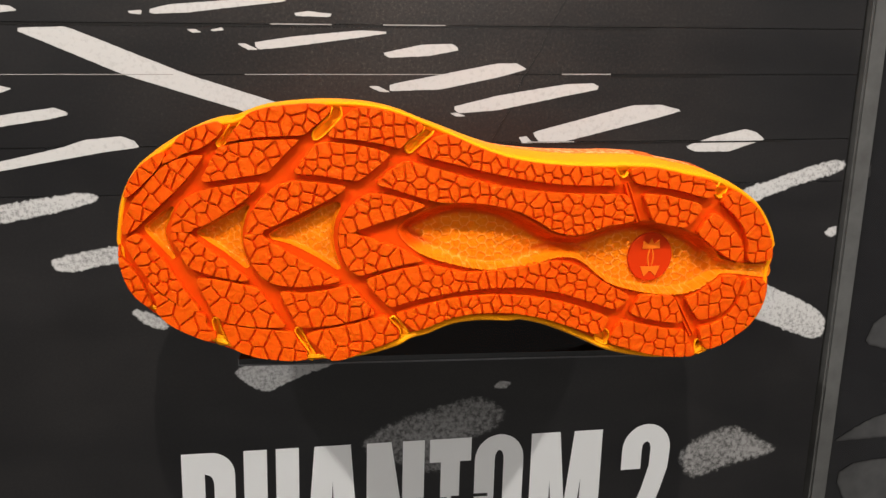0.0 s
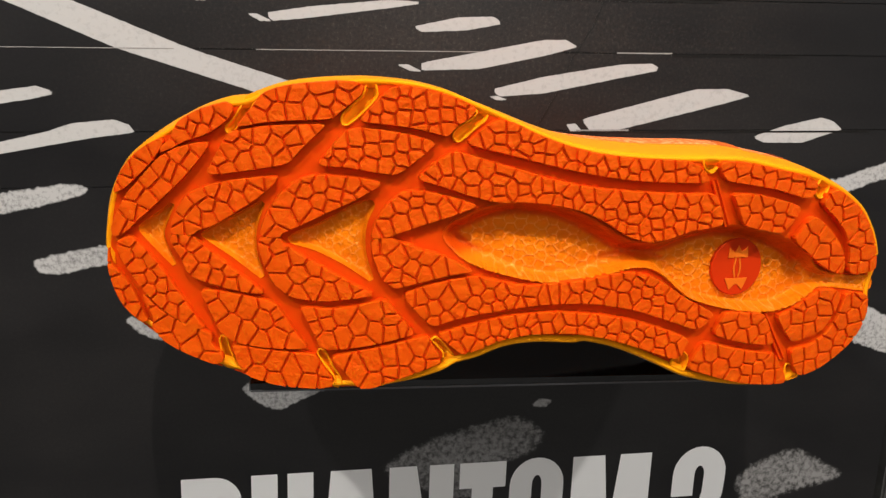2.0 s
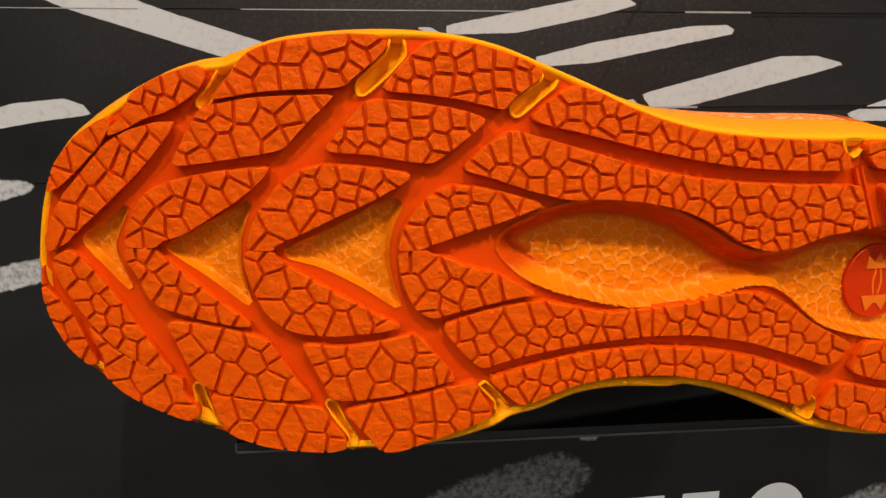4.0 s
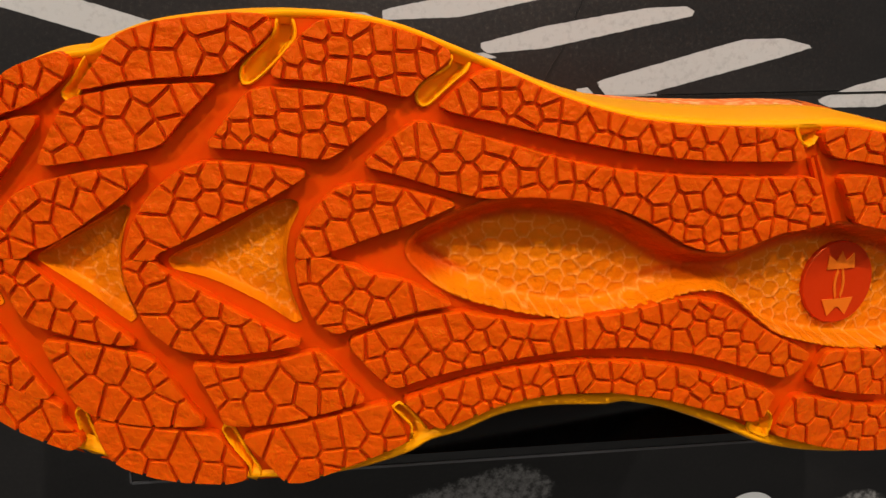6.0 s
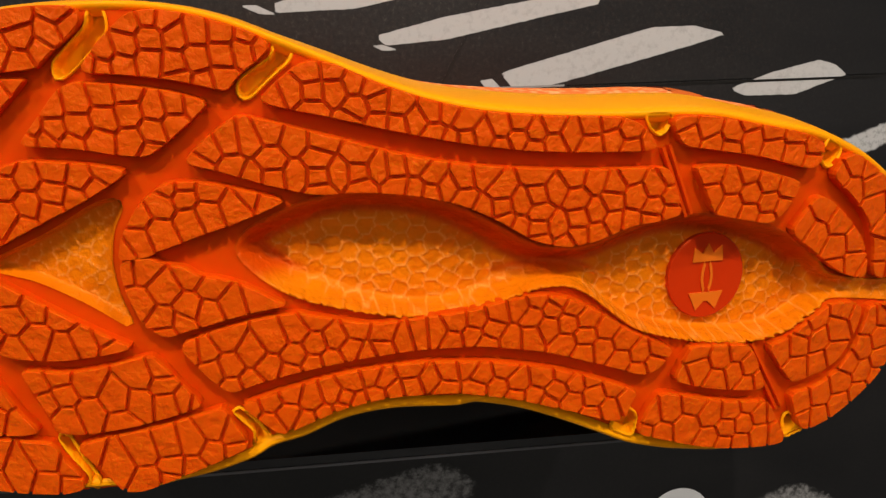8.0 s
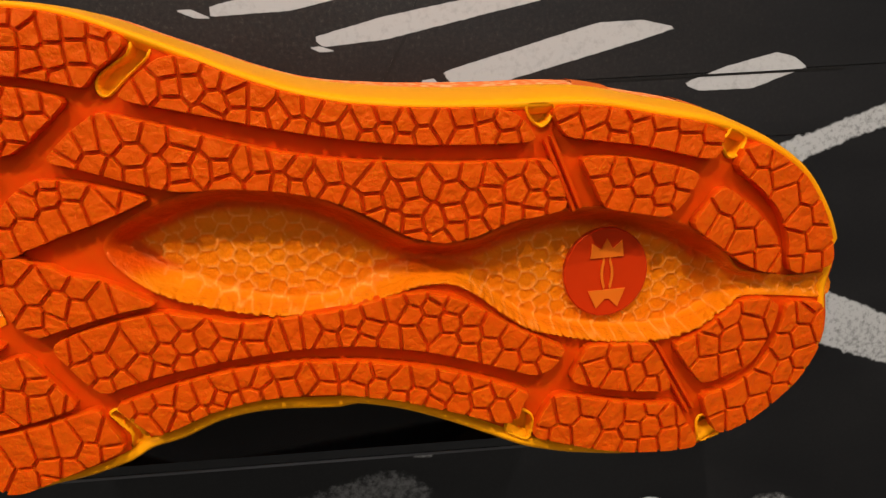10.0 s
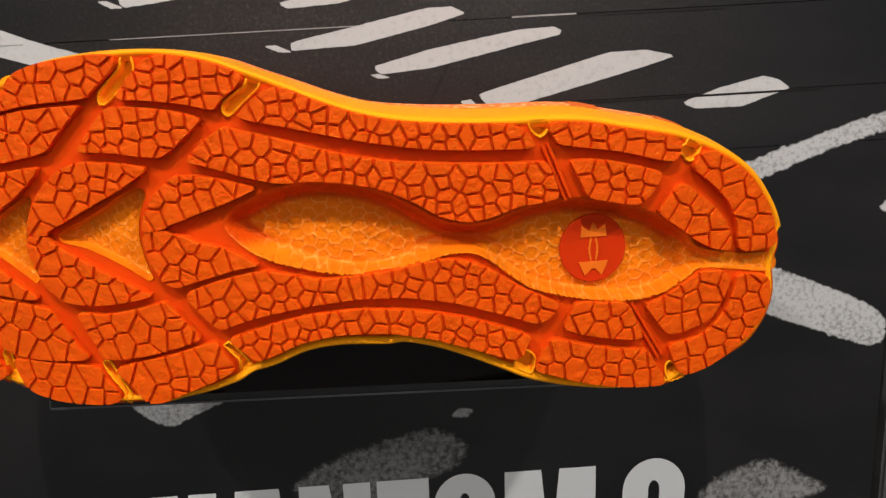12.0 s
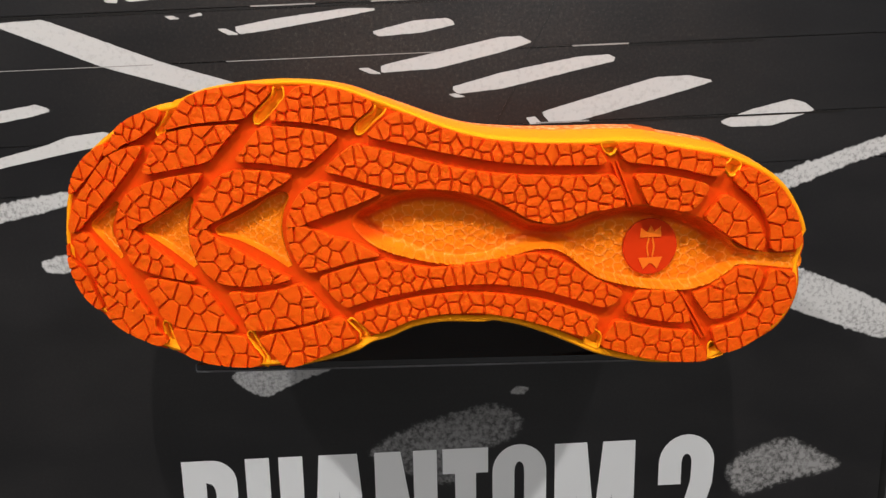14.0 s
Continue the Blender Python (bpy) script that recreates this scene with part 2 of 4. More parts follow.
setting("wall_west", (-3.1, -3.0, -9.1, 0.63, 0, 3.0), ROOM, "plain pale shop wall")
setting("wall_east", (3.0, 3.1, -9.1, 0.63, 0, 3.0), ROOM, "plain pale shop wall")

# ---- printed display panel ----
WALL = 0.5105
panel = tagged(new("poster"), "dark road crossing photo print with white lettering on display wall", "poster")
panel.location = (0, WALL, 1.47)
EDGE_X = 0.3925
SEAMS = (0.1075, 0.0792, 0.038, 0.010)
RISE = 0.026
X0 = -0.75


def seam_z(z, x):
    return z + RISE * (x - 0.05) if -1 < z < 0.9 else z


levels = [0.93, *SEAMS, -1.47]
for top, low in zip(levels[:-1], levels[1:]):
    corners = [(X0, seam_z(low, X0) + 0.0005), (EDGE_X, seam_z(low, EDGE_X) + 0.0005), (EDGE_X, seam_z(top, EDGE_X)), (X0, seam_z(top, X0))]
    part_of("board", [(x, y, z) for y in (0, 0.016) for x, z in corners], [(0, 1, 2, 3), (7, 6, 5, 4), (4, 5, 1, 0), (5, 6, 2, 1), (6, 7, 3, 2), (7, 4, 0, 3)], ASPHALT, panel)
box("seam_backing", (X0 + 0.001, EDGE_X - 0.001, 0.0012, 0.015, -1.46, 0.92), SEAM, panel)


def seam_line(z, x0, x1, tall, mat, label):
    part_of("seam_strip", [(x0, -0.0003, seam_z(z, x0)), (x1, -0.0003, seam_z(z, x1)), (x1, -0.0003, seam_z(z, x1) + tall), (x0, -0.0003, seam_z(z, x0) + tall),
                          (x0, 0.0, seam_z(z, x0)), (x1, 0.0, seam_z(z, x1)), (x1, 0.0, seam_z(z, x1) + tall), (x0, 0.0, seam_z(z, x0) + tall)],
            [(0, 1, 2, 3), (4, 5, 1, 0), (7, 3, 2, 6), (0, 3, 7, 4), (1, 5, 6, 2)], mat, panel, label)


# thin pale strips paint the glints that run along the seams
for z, x0, x1, tall in ((SEAMS[1], X0 + 0.01, -0.035, 0.0004), (SEAMS[1], 0.005, 0.12, 0.0005), (SEAMS[1], 0.195, 0.226, 0.0008),
                        (SEAMS[0], 0.020, 0.055, 0.0007), (SEAMS[0], 0.085, 0.122, 0.0007), (SEAMS[2], 0.175, 0.205, 0.0008)):
    seam_line(z, x0, x1, tall, GLINT, "painted glint along seam")
for z, x0, x1, tall in ((SEAMS[0], -0.16, 0.25, 0.0010), (SEAMS[2], 0.14, 0.35, 0.0010), (SEAMS[1], 0.226, 0.30, 0.0010)):
    seam_line(z - 0.0012, x0, x1, tall, SEAM, "dark seam edge")


def flat(name, points, mat, y, parent, label="", thick=0.0003):
    n = len(points)
    verts = [(x / 1000, y, z / 1000) for x, z in points] + [(x / 1000, y + thick, z / 1000) for x, z in points]
    faces = [tuple(range(n)), tuple(range(2 * n - 1, n - 1, -1))] + [(i + n, (i + 1) % n + n, (i + 1) % n, i) for i in range(n)]
    return part_of(name, verts, faces, mat, parent, label)


def soft_loop(points, rounds=1, cut=0.2):
    p = np.array(points, float)
    for _ in range(rounds):
        q = np.roll(p, -1, 0)
        p = np.stack([p * (1 - cut) + q * cut, p * cut + q * (1 - cut)], 1).reshape(-1, 2)
    return p


def ragged(points, step, amount, rng):
    p = np.array(points, float)
    out = []
    for a, b in zip(p, np.roll(p, -1, 0)):
        k = max(1, int(np.hypot(*(b - a)) / step))
        for i in range(k):
            out.append(a + (b - a) * i / k + rng.normal(0, amount, 2))
    return np.array(out)


mark_rng = np.random.default_rng(4)


FEATHER = {"stripe": 0.40, "worn": 1.3, "faded": 4.0, "faint": 2.0}   # width of the soft edge in the print, in millimetres


def flat_mark(name, style, loop, y, parent, label):
    """A flat printed shape or painted reflection that knows how near its edge lies, as a share of its soft edge."""
    vs, fs = sheet(loop, [], 0.8 if np.ptp(loop, axis=0).max() < 15 else 1.3)
    v3 = [(x / 1000, y, z / 1000) for x, z in vs]
    a, b, c = (np.array(v3)[fs[:, i]] for i in range(3))
    flip = np.cross(b - a, c - a)[:, 1] > 0
    fs[flip] = fs[flip][:, ::-1]
    ob = part_of(name, v3, fs, PAINT[style], parent, label)
    ob.data.attributes.new("edge", "FLOAT", "POINT").data.foreach_set("value", (distance(vs, loop) / FEATHER[style]).astype(np.float32))


def road_mark(style, points):
    points = [(min(x, 392.0), z) for x, z in points]
    p = soft_loop(points, 1 if style == "stripe" else 2, 0.05 if style == "stripe" else 0.2)
    n = ragged(p, 1.5, {"stripe": 0.06, "worn": 0.3, "faded": 0.5}[style], mark_rng)
    e = np.roll(n, -1, 0) - np.roll(n, 1, 0)
    out = np.stack([e[:, 1], -e[:, 0]], 1) / np.maximum(np.hypot(*e.T), 1e-6)[:, None]
    if np.sum(n[:, 0] * np.roll(n[:, 1], -1) - np.roll(n[:, 0], -1) * n[:, 1]) < 0:
        out = -out
    grow = FEATHER[style] * {"stripe": 0.9, "worn": 0.6, "faded": 0.3}[style]
    flat_mark("road_stripe", style, n + out * grow, -0.00015, panel, {"stripe": "white road stripe", "worn": "worn white road stripe", "faded": "faded speckled road stripe"}[style])


road_mark("stripe", [(-120.1, 99.9), (-91.9, 101.8), (-27.6, 77.4), (26.3, 61.6), (45.9, 52.1), (26.1, 46.7), (3.5, 57.5), (-61.8, 76.4)])
road_mark("stripe", [(-48.4, 112.2), (-35.4, 115.7), (8.2, 120.5), (28.8, 122.5), (28.8, 120), (-26.3, 111.8), (-44.8, 110.5)])
road_mark("stripe", [(-58.1, 111.2), (-50.8, 112.1), (-51.2, 109.9), (-56.9, 110.3)])
road_mark("stripe", [(33.5, 113.4), (41.5, 114.9), (57.7, 113.6), (52.8, 112.2), (35, 112.2)])
road_mark("stripe", [(-26.7, 102.8), (-22, 102.6), (-18.6, 101.2), (-23.6, 101)])
road_mark("stripe", [(-13.6, 102.6), (-7.3, 104.1), (-6.1, 102.9), (-11.7, 102.1)])
road_mark("stripe", [(9.9, 96.2), (33.3, 100.4), (72.4, 105.2), (91.3, 104.9), (72.4, 101.4), (26.8, 94.2), (13.3, 92.8)])
road_mark("stripe", [(1.3, 95.6), (6, 95.4), (12.7, 92.5), (7.5, 92.3)])
road_mark("stripe", [(84.1, 92.4), (107.5, 98), (126.2, 99.2), (131.4, 96.1), (112.8, 92), (89.2, 90.3)])
road_mark("stripe", [(89.4, 74.5), (154.2, 88.5), (166.4, 88.9), (172.6, 85.7), (154.5, 80.5), (120.1, 72.6), (89.4, 70.9)])
road_mark("stripe", [(76.9, 73.2), (82, 73.4), (89.4, 70.2), (83.3, 70.4)])
road_mark("stripe", [(127.3, 62), (155, 69.4), (197.2, 77.2), (215.2, 78.4), (220.9, 75.4), (197.7, 70.4), (155.3, 60.9), (131.5, 58.7)])
road_mark("stripe", [(126, 58.6), (130.1, 58.7), (135.8, 56.8), (130.2, 56.7)])
road_mark("stripe", [(178, 47.6), (241.9, 65.5), (260.5, 66.2), (275.1, 63), (253.8, 57), (206.5, 44.5), (193.9, 41.5), (183, 41.7)])
road_mark("stripe", [(169.5, 44.7), (174.6, 45.1), (178.3, 41.3), (172.2, 40.9)])
road_mark("stripe", [(278.7, 40.3), (296.5, 46.7), (319.2, 52.1), (327.2, 50), (332.8, 45.8), (324.1, 43.1), (309.1, 37.8), (285.9, 37.5)])
road_mark("stripe", [(-147.6, 51.6), (-129.8, 52), (-111.7, 55.1), (-101, 56.9), (-91.5, 53.7), (-106, 50.2), (-130.3, 46), (-148.3, 43.1)])
road_mark("stripe", [(-150.3, 21.5), (-132, 25.9), (-98, 34.4), (-85.4, 39), (-65.2, 41.3), (-58.2, 38.8), (-55.8, 35.3), (-76.6, 32.1), (-107.8, 25.8), (-132.4, 20.7), (-150.8, 15.7)])
road_mark("stripe", [(-127.8, 112.2), (-120.6, 111.8), (-116.4, 109.6), (-125.2, 108.4), (-131, 108.5)])
road_mark("stripe", [(-137.3, 68.9), (-128.5, 68.5), (-122.7, 67.1), (-128.8, 64.8), (-137.7, 63.3)])
road_mark("worn", [(289.4, 1.5), (322.8, 13.3), (361.9, 26.6), (381.3, 32.8), (393.6, 32.6), (393.7, 25.8), (355.3, 15.3), (332.3, 5.8), (298.1, -7.4)])
road_mark("worn", [(-152.6, -4.4), (-134.1, 0.5), (-109.2, 5.6), (-87.3, 8.7), (-78.1, 5.7), (-87.8, 1.4), (-116.2, -6), (-134.9, -9.4), (-153.5, -14.3)])
road_mark("worn", [(-110.4, -32.3), (-99.1, -28.6), (-71.9, -22.9), (-60.8, -24.7), (-64.4, -32.3), (-80.5, -34.9), (-96.7, -38.9), (-104.5, -38.1)])
road_mark("worn", [(-65.3, -63.8), (-61, -61.4), (-43.3, -71.3), (-45.2, -75.6), (-53.4, -74), (-59.8, -70.3)])
road_mark("worn", [(-6.7, -105.2), (-0.4, -100.1), (24, -94), (62.8, -98), (30.8, -109.3), (16.6, -117.2), (7.9, -116.1)])
road_mark("worn", [(158.9, -119), (166.3, -114.5), (172.9, -116.3), (168.5, -120.1)])
road_mark("worn", [(295.1, -58), (305, -36.4), (350.6, -53.2), (392.7, -71.8), (393.2, -93.9), (341.8, -75.8)])
road_mark("worn", [(382.6, -15.9), (386.7, -12.4), (394.8, -11.2), (395.2, -16.7), (388.5, -19.4)])
road_mark("faded", [(68.3, -157.2), (95.8, -140.5), (129.1, -129.9), (151.6, -124.7), (165.2, -132.3), (169.4, -141.3), (160.1, -149.9), (141.2, -156.4), (138.2, -180.7), (107.6, -175.1)])
road_mark("faded", [(291.7, -173.4), (309.1, -159.3), (333.6, -152.6), (351.8, -163.2), (370.2, -172.6), (349.4, -179), (328.5, -183.7), (304, -193.3)])


# a crack across the printed road
crack = np.array([(197.0, 136.0), (194.3, 127.0), (186.0, 112.0), (180.0, 97.0), (170.0, 80.0), (163.0, 62.0), (152.5, 42.0)])
crack = np.concatenate([crack, crack[::-1] + (1.4, 0.2)])
flat("road_crack", ragged(crack, 2.5, 0.25, mark_rng), SEAM, -0.0001, panel, "thin dark road crack")


# white lettering, heavy and narrow
def letter(shape, holes, x0, x1):
    height = 104.0
    bm = bmesh.new()
    lean = 0.022

    def at(p):
        x = x0 + p[0] * (x1 - x0)
        return (x / 1000, -0.0003, (-158.3 + lean * (x + 40.2) - (1 - p[1]) * height) / 1000)
    loops = [shape] + holes
    edges = []
    for lp in loops:
        vs = [bm.verts.new(at(p)) for p in lp]
        edges += [bm.edges.new((vs[i], vs[(i + 1) % len(vs)])) for i in range(len(vs))]
    bmesh.ops.triangle_fill(bm, use_beauty=True, edges=edges)
    me = bpy.data.meshes.new("letter")
    bmesh.ops.recalc_face_normals(bm, faces=bm.faces[:])
    bm.to_mesh(me)
    bm.free()
    me.materials.append(PAINT["letter"])
    ob = new("letter", me)
    ob.parent = panel
    tagged(ob, "white vinyl letter")


def arc(cx, cy, rx, ry, a0, a1, n=14):
    return [(cx + rx * math.cos(radians(a0 + (a1 - a0) * i / n)), cy + ry * math.sin(radians(a0 + (a1 - a0) * i / n))) for i in range(n + 1)]


letter([(0, 0), (0, 1)] + arc(0.55, 0.85, 0.45, 0.15, 90, 0) + arc(0.55, 0.55, 0.45, 0.15, 0, -90) + [(0.43, 0.40), (0.43, 0)],
       [[(0.43, 0.54)] + arc(0.50, 0.62, 0.10, 0.07, -80, 0, 5) + arc(0.50, 0.78, 0.10, 0.07, 0, 80, 5) + [(0.43, 0.86)]], -40.2, -7.1)
letter([(0, 0), (0, 1), (0.42, 1), (0.42, 0.6), (0.58, 0.6), (0.58, 1), (1, 1), (1, 0), (0.58, 0), (0.58, 0.44), (0.42, 0.44), (0.42, 0)], [], -1.6, 33.4)
letter([(0, 0), (0.2, 1), (0.8, 1), (1, 0), (0.6, 0), (0.57, 0.2), (0.43, 0.2), (0.4, 0)], [[(0.46, 0.36), (0.54, 0.36), (0.5, 0.76)]], 35.5, 74.5)
letter([(0, 0), (0, 1), (0.42, 1), (0.62, 0.52), (0.62, 1), (1, 1), (1, 0), (0.6, 0), (0.38, 0.5), (0.38, 0)], [], 77.2, 115.4)
letter([(0.27, 0), (0.27, 0.84), (0, 0.84), (0, 1), (1, 1), (1, 0.84), (0.73, 0.84), (0.73, 0)], [], 118.9, 146.9)
letter(arc(0.5, 0.84, 0.5, 0.17, 0, 180) + arc(0.5, 0.16, 0.5, 0.17, 180, 360),
       [arc(0.5, 0.84, 0.09, 0.06, 0, 180, 8) + arc(0.5, 0.16, 0.09, 0.06, 180, 360, 8)], 149.5, 182.8)
letter([(0, 0), (0, 1), (0.40, 1), (0.5, 0.5), (0.60, 1), (1, 1), (1, 0), (0.72, 0), (0.72, 0.66), (0.6, 0), (0.4, 0), (0.28, 0.66), (0.28, 0)], [], 188.0, 237.7)
letter([(0, 0), (0, 0.14), (0.45, 0.55), (0.58, 0.72)] + arc(0.5, 0.84, 0.09, 0.055, 0, 180, 8) + [(0.41, 0.70), (0, 0.70)] + arc(0.5, 0.84, 0.5, 0.18, 180, 0) +
       [(0.98, 0.70), (0.86, 0.55), (0.5, 0.17), (1, 0.17), (1, 0)], [], 252.6, 287.2)

# a line of small dark writing across the letters, too small to read
for x0, x1, z0, z1 in ((111.0, 119.0, -199.5, -196.6), (123.0, 131.0, -200.5, -197.0), (134.0, 141.0, -200.0, -196.2), (149.0, 159.0, -197.4, -195.2), (149.0, 152.5, -202.0, -198.6)):
    flat("text_bar", [(x0, z0), (x1, z0), (x1, z1), (x0, z1)], SEAM, -0.0005, panel, "small dark text bar")

# ---- corner trim and glossy return panel with painted reflections ----
corner = tagged(new("corner_trim"), "grey satin metal corner trim beside the printed panel", "trim", kind="structure")
box("trim_strip", (EDGE_X + 0.003, EDGE_X + 0.016, WALL - 0.004, WALL + 0.018, 0, 2.4), TRIM, corner, 0.0015)
side = tagged(new("side_panel"), "glossy black neighbouring display panel with faint painted reflections", "panel")
side.location = (0, WALL + 0.002, 1.47)
box("sheet", (EDGE_X + 0.0165, EDGE_X + 0.60, 0, 0.014, -1.47, 0.93), BLACK_GLOSS, side, 0.001)
# reflections in the gloss, painted as flat grey shapes
for shape in ([(414, -168), (440, -152), (460, -146), (520, -150), (520, -164), (414, -170)], [(412, -186), (520, -182), (520, -240), (436, -236)],
              [(424, -100), (432, -78), (450, -70), (520, -68), (520, -104)], [(411, 30), (413, 30), (413, 21), (411, 21)]):
    flat_mark("faint_reflection", "faint", ragged(soft_loop(shape, 2, 0.2), 2.0, 0.2, mark_rng), -0.0003, side, "faint grey painted reflection")

# ---- shelf ----
SHELF_TOP = 1.4168
shelf = tagged(new("display_shelf"), "thin black acrylic display shelf carrying the shoe", "shelf")
sx0, sx1, sy0, sy1, th = 0.0100, 0.235, 0.392, 0.392, 0.0036
part_of("shelf_plate", [(sx0, sy0, SHELF_TOP), (sx1, sy1, SHELF_TOP), (sx1, WALL - 0.001, SHELF_TOP), (sx0, WALL - 0.001, SHELF_TOP),
                        (sx0, sy0, SHELF_TOP - th), (sx1, sy1, SHELF_TOP - th), (sx1, WALL - 0.001, SHELF_TOP - th), (sx0, WALL - 0.001, SHELF_TOP - th)],
        [(0, 1, 2, 3), (7, 6, 5, 4), (4, 5, 1, 0), (5, 6, 2, 1), (6, 7, 3, 2), (7, 4, 0, 3)], BLACK_GLOSS, shelf)
box("end_cap", (sx0 - 0.0006, sx0, sy0 + 0.0002, sy0 + 0.1, SHELF_TOP - th + 0.0002, SHELF_TOP - 0.0002), EDGE, shelf, 0.0001, "clear grey acrylic end")
box("front_edge", (sx0, sx1, sy0 - 0.0004, sy0, SHELF_TOP - th + 0.0001, SHELF_TOP - th + 0.0009), EDGE, shelf, 0.0001, "thin polished lower edge")

# ---- the shoe, sole outwards; lengths in millimetres along and up the sole, and in from its face ----
shoe = tagged(new("running_shoe"), "orange running shoe on its side, patterned sole outwards, on shelf", "shoe")
shoe.location = (0.113, 0.3644, 1.47)


def on_sole(u, v, d):
    """A point of the sole, which bends back towards the toe."""
    x, z = u / 1000, v / 1000
    return (x, -0.0518 * x + 1.088 * x * x + 0.0231 * z + d / 1000, z)


def outward(p):
    """Unit normals of a closed loop, pointing out."""
    e = np.roll(p, -1, 0) - np.roll(p, 1, 0)
    n = np.stack([e[:, 1], -e[:, 0]], 1) / np.maximum(np.hypot(e[:, 0], e[:, 1]), 1e-9)[:, None]
    area = np.sum(p[:, 0] * np.roll(p[:, 1], -1) - np.roll(p[:, 0], -1) * p[:, 1])
    return n if area > 0 else -n


toe_windows, slots = [], []
RIM_TOP = [(-157.6, 9), (-154.8, 22.2), (-147.9, 34.8), (-138.7, 43.1), (-128.5, 50), (-117.2, 56), (-108.6, 58.9), (-102.3, 59.8), (-96.7, 62.2), (-87.8, 65.2), (-75.7, 67.1), (-62.4, 68.1), (-51.8, 68), (-41.2, 67.1), (-30.5, 64.7), (-19.5, 60.6), (-8.3, 56.1), (3.3, 51.3), (15.2, 47.3), (29, 44.6), (46.4, 43.2), (63.1, 42.9), (77.4, 43), (89, 42.2), (102.8, 39.5), (117.7, 36.7), (128.4, 33.1), (138.1, 28.6), (147.6, 22.1), (154.2, 14), (158.7, 5.7), (161.2, -4.2)]
RIM_LOW = [(159.1, -12), (159.8, -22.1), (156.8, -31.6), (150.3, -39.8), (142.5, -44.2), (132.9, -48.2), (123.5, -50.2), (116.3, -52.5), (107.3, -52.1), (95.3, -50.4), (83.7, -47.3), (74.2, -44.5), (66.6, -41.9), (59.1, -38.3), (47.6, -33.1), (36.5, -29), (25.7, -26.7), (21.3, -27.3), (5.5, -27), (-6.7, -29), (-17.1, -33.5), (-24.5, -35.7), (-29.7, -38.9), (-39.3, -43.4), (-48.3, -46.6), (-55.7, -49.4), (-63.2, -49.2), (-69.2, -49.9), (-78.2, -50.7), (-88.8, -50.5), (-99.4, -48.8), (-107, -46.3), (-114.7, -44.5), (-121.6, -42.8), (-131.7, -39), (-140.8, -32.7), (-151.6, -25.1), (-156.6, -16.6), (-158.5, -3.6)]
ARCH_TOP = [(-30.7, 12.9), (-28.1, 17.2), (-21.8, 20.8), (-13.2, 24.3), (-3.5, 26.2), (6.1, 25.9), (14.5, 24.4), (24.3, 20.7), (31.8, 16.5), (39.4, 12.3), (47.3, 10.8), (55.3, 11.3), (63.5, 14.2), (73.3, 16.5), (83.4, 17.2), (95.6, 15.4), (107, 12.2), (115.6, 8.1), (123.1, 2.3), (129, -3.2)]
ARCH_LOW = [(143.7, -6.5), (157.3, -8), (157.3, -14.1), (141.4, -11.9), (128.9, -10.5), (122.8, -13.6), (114.3, -17.8), (102.6, -19.3), (89.6, -18), (78.8, -15.7), (68.3, -12.4), (61.1, -7.5), (55.5, -2.9), (50, 0), (43.3, 0.5), (36.6, -0.8), (28.7, -3), (19.7, -4.8), (8.3, -4.9), (-1.7, -3.4), (-11.4, -1.1), (-19.8, 1.8), (-25.6, 5.8), (-29.4, 9.7)]
toe_windows.append([(-144.1, 8.6), (-139.7, 13.4), (-131.5, 19.6), (-129.8, 19.2), (-132, 13.9), (-134.1, 7.7), (-132.2, 1.7), (-129.9, -3.9), (-131.2, -4.8), (-137.7, 1.4)])
toe_windows.append([(-119.9, 8.6), (-115.7, 11.8), (-106.6, 17), (-97, 22.6), (-95.7, 21.5), (-97.8, 15.6), (-99, 9.7), (-98.6, 2.3), (-96.1, -5.9), (-97.6, -7.1), (-107.5, -0), (-117.2, 6)])
toe_windows.append([(-87.3, 8.7), (-85.4, 11), (-74, 16.5), (-62.7, 23.3), (-57.2, 24.8), (-55.5, 22.7), (-57.9, 16.9), (-58.9, 9.7), (-57.9, 2.3), (-55.5, -5.1), (-57.2, -5.9), (-65.7, -0.6), (-77, 4.7), (-86.2, 7)])
slots.append([(-110.2, 48.8), (-109.2, 46.7), (-106.7, 47), (-103.4, 51.3), (-98.6, 58.1), (-97.4, 61.5), (-100.1, 61.4), (-102.2, 60.1), (-105.2, 55.3), (-107.5, 51.9)])
slots.append([(-68.3, 52.8), (-67.7, 51.2), (-65.9, 51.1), (-62.5, 53.5), (-57.2, 58.9), (-54.9, 62.3), (-55.8, 66.7), (-59.1, 67.4), (-60.5, 62.8), (-64.5, 58.8), (-67.9, 55.4)])
slots.append([(-28.4, 49.5), (-27.7, 47.2), (-25.3, 46.8), (-20.6, 51), (-16, 55.1), (-15.4, 58), (-17.6, 59.8), (-19.9, 59.6), (-20.8, 56.3), (-26.8, 52.2)])
slots.append([(-114.3, -32.3), (-113.3, -30.6), (-111, -31.3), (-109.5, -36), (-106.5, -43.1), (-109.9, -44.6), (-113, -43.2), (-113.4, -38)])
slots.append([(-76.7, -34.7), (-75.2, -33), (-73.4, -33.7), (-70.6, -39.2), (-66.9, -45.6), (-68.5, -49.5), (-70.4, -49), (-70.3, -44.9), (-74.3, -39.4)])
slots.append([(-34.1, -27.6), (-32.6, -26.4), (-30.6, -27.2), (-26.3, -31.9), (-24.7, -35), (-29.4, -37.2), (-29.2, -33.5), (-32.3, -29.9)])
slots.append([(68.2, 42.8), (75.1, 42.6), (74.8, 38.9), (72.1, 36.7), (69.2, 38.7)])
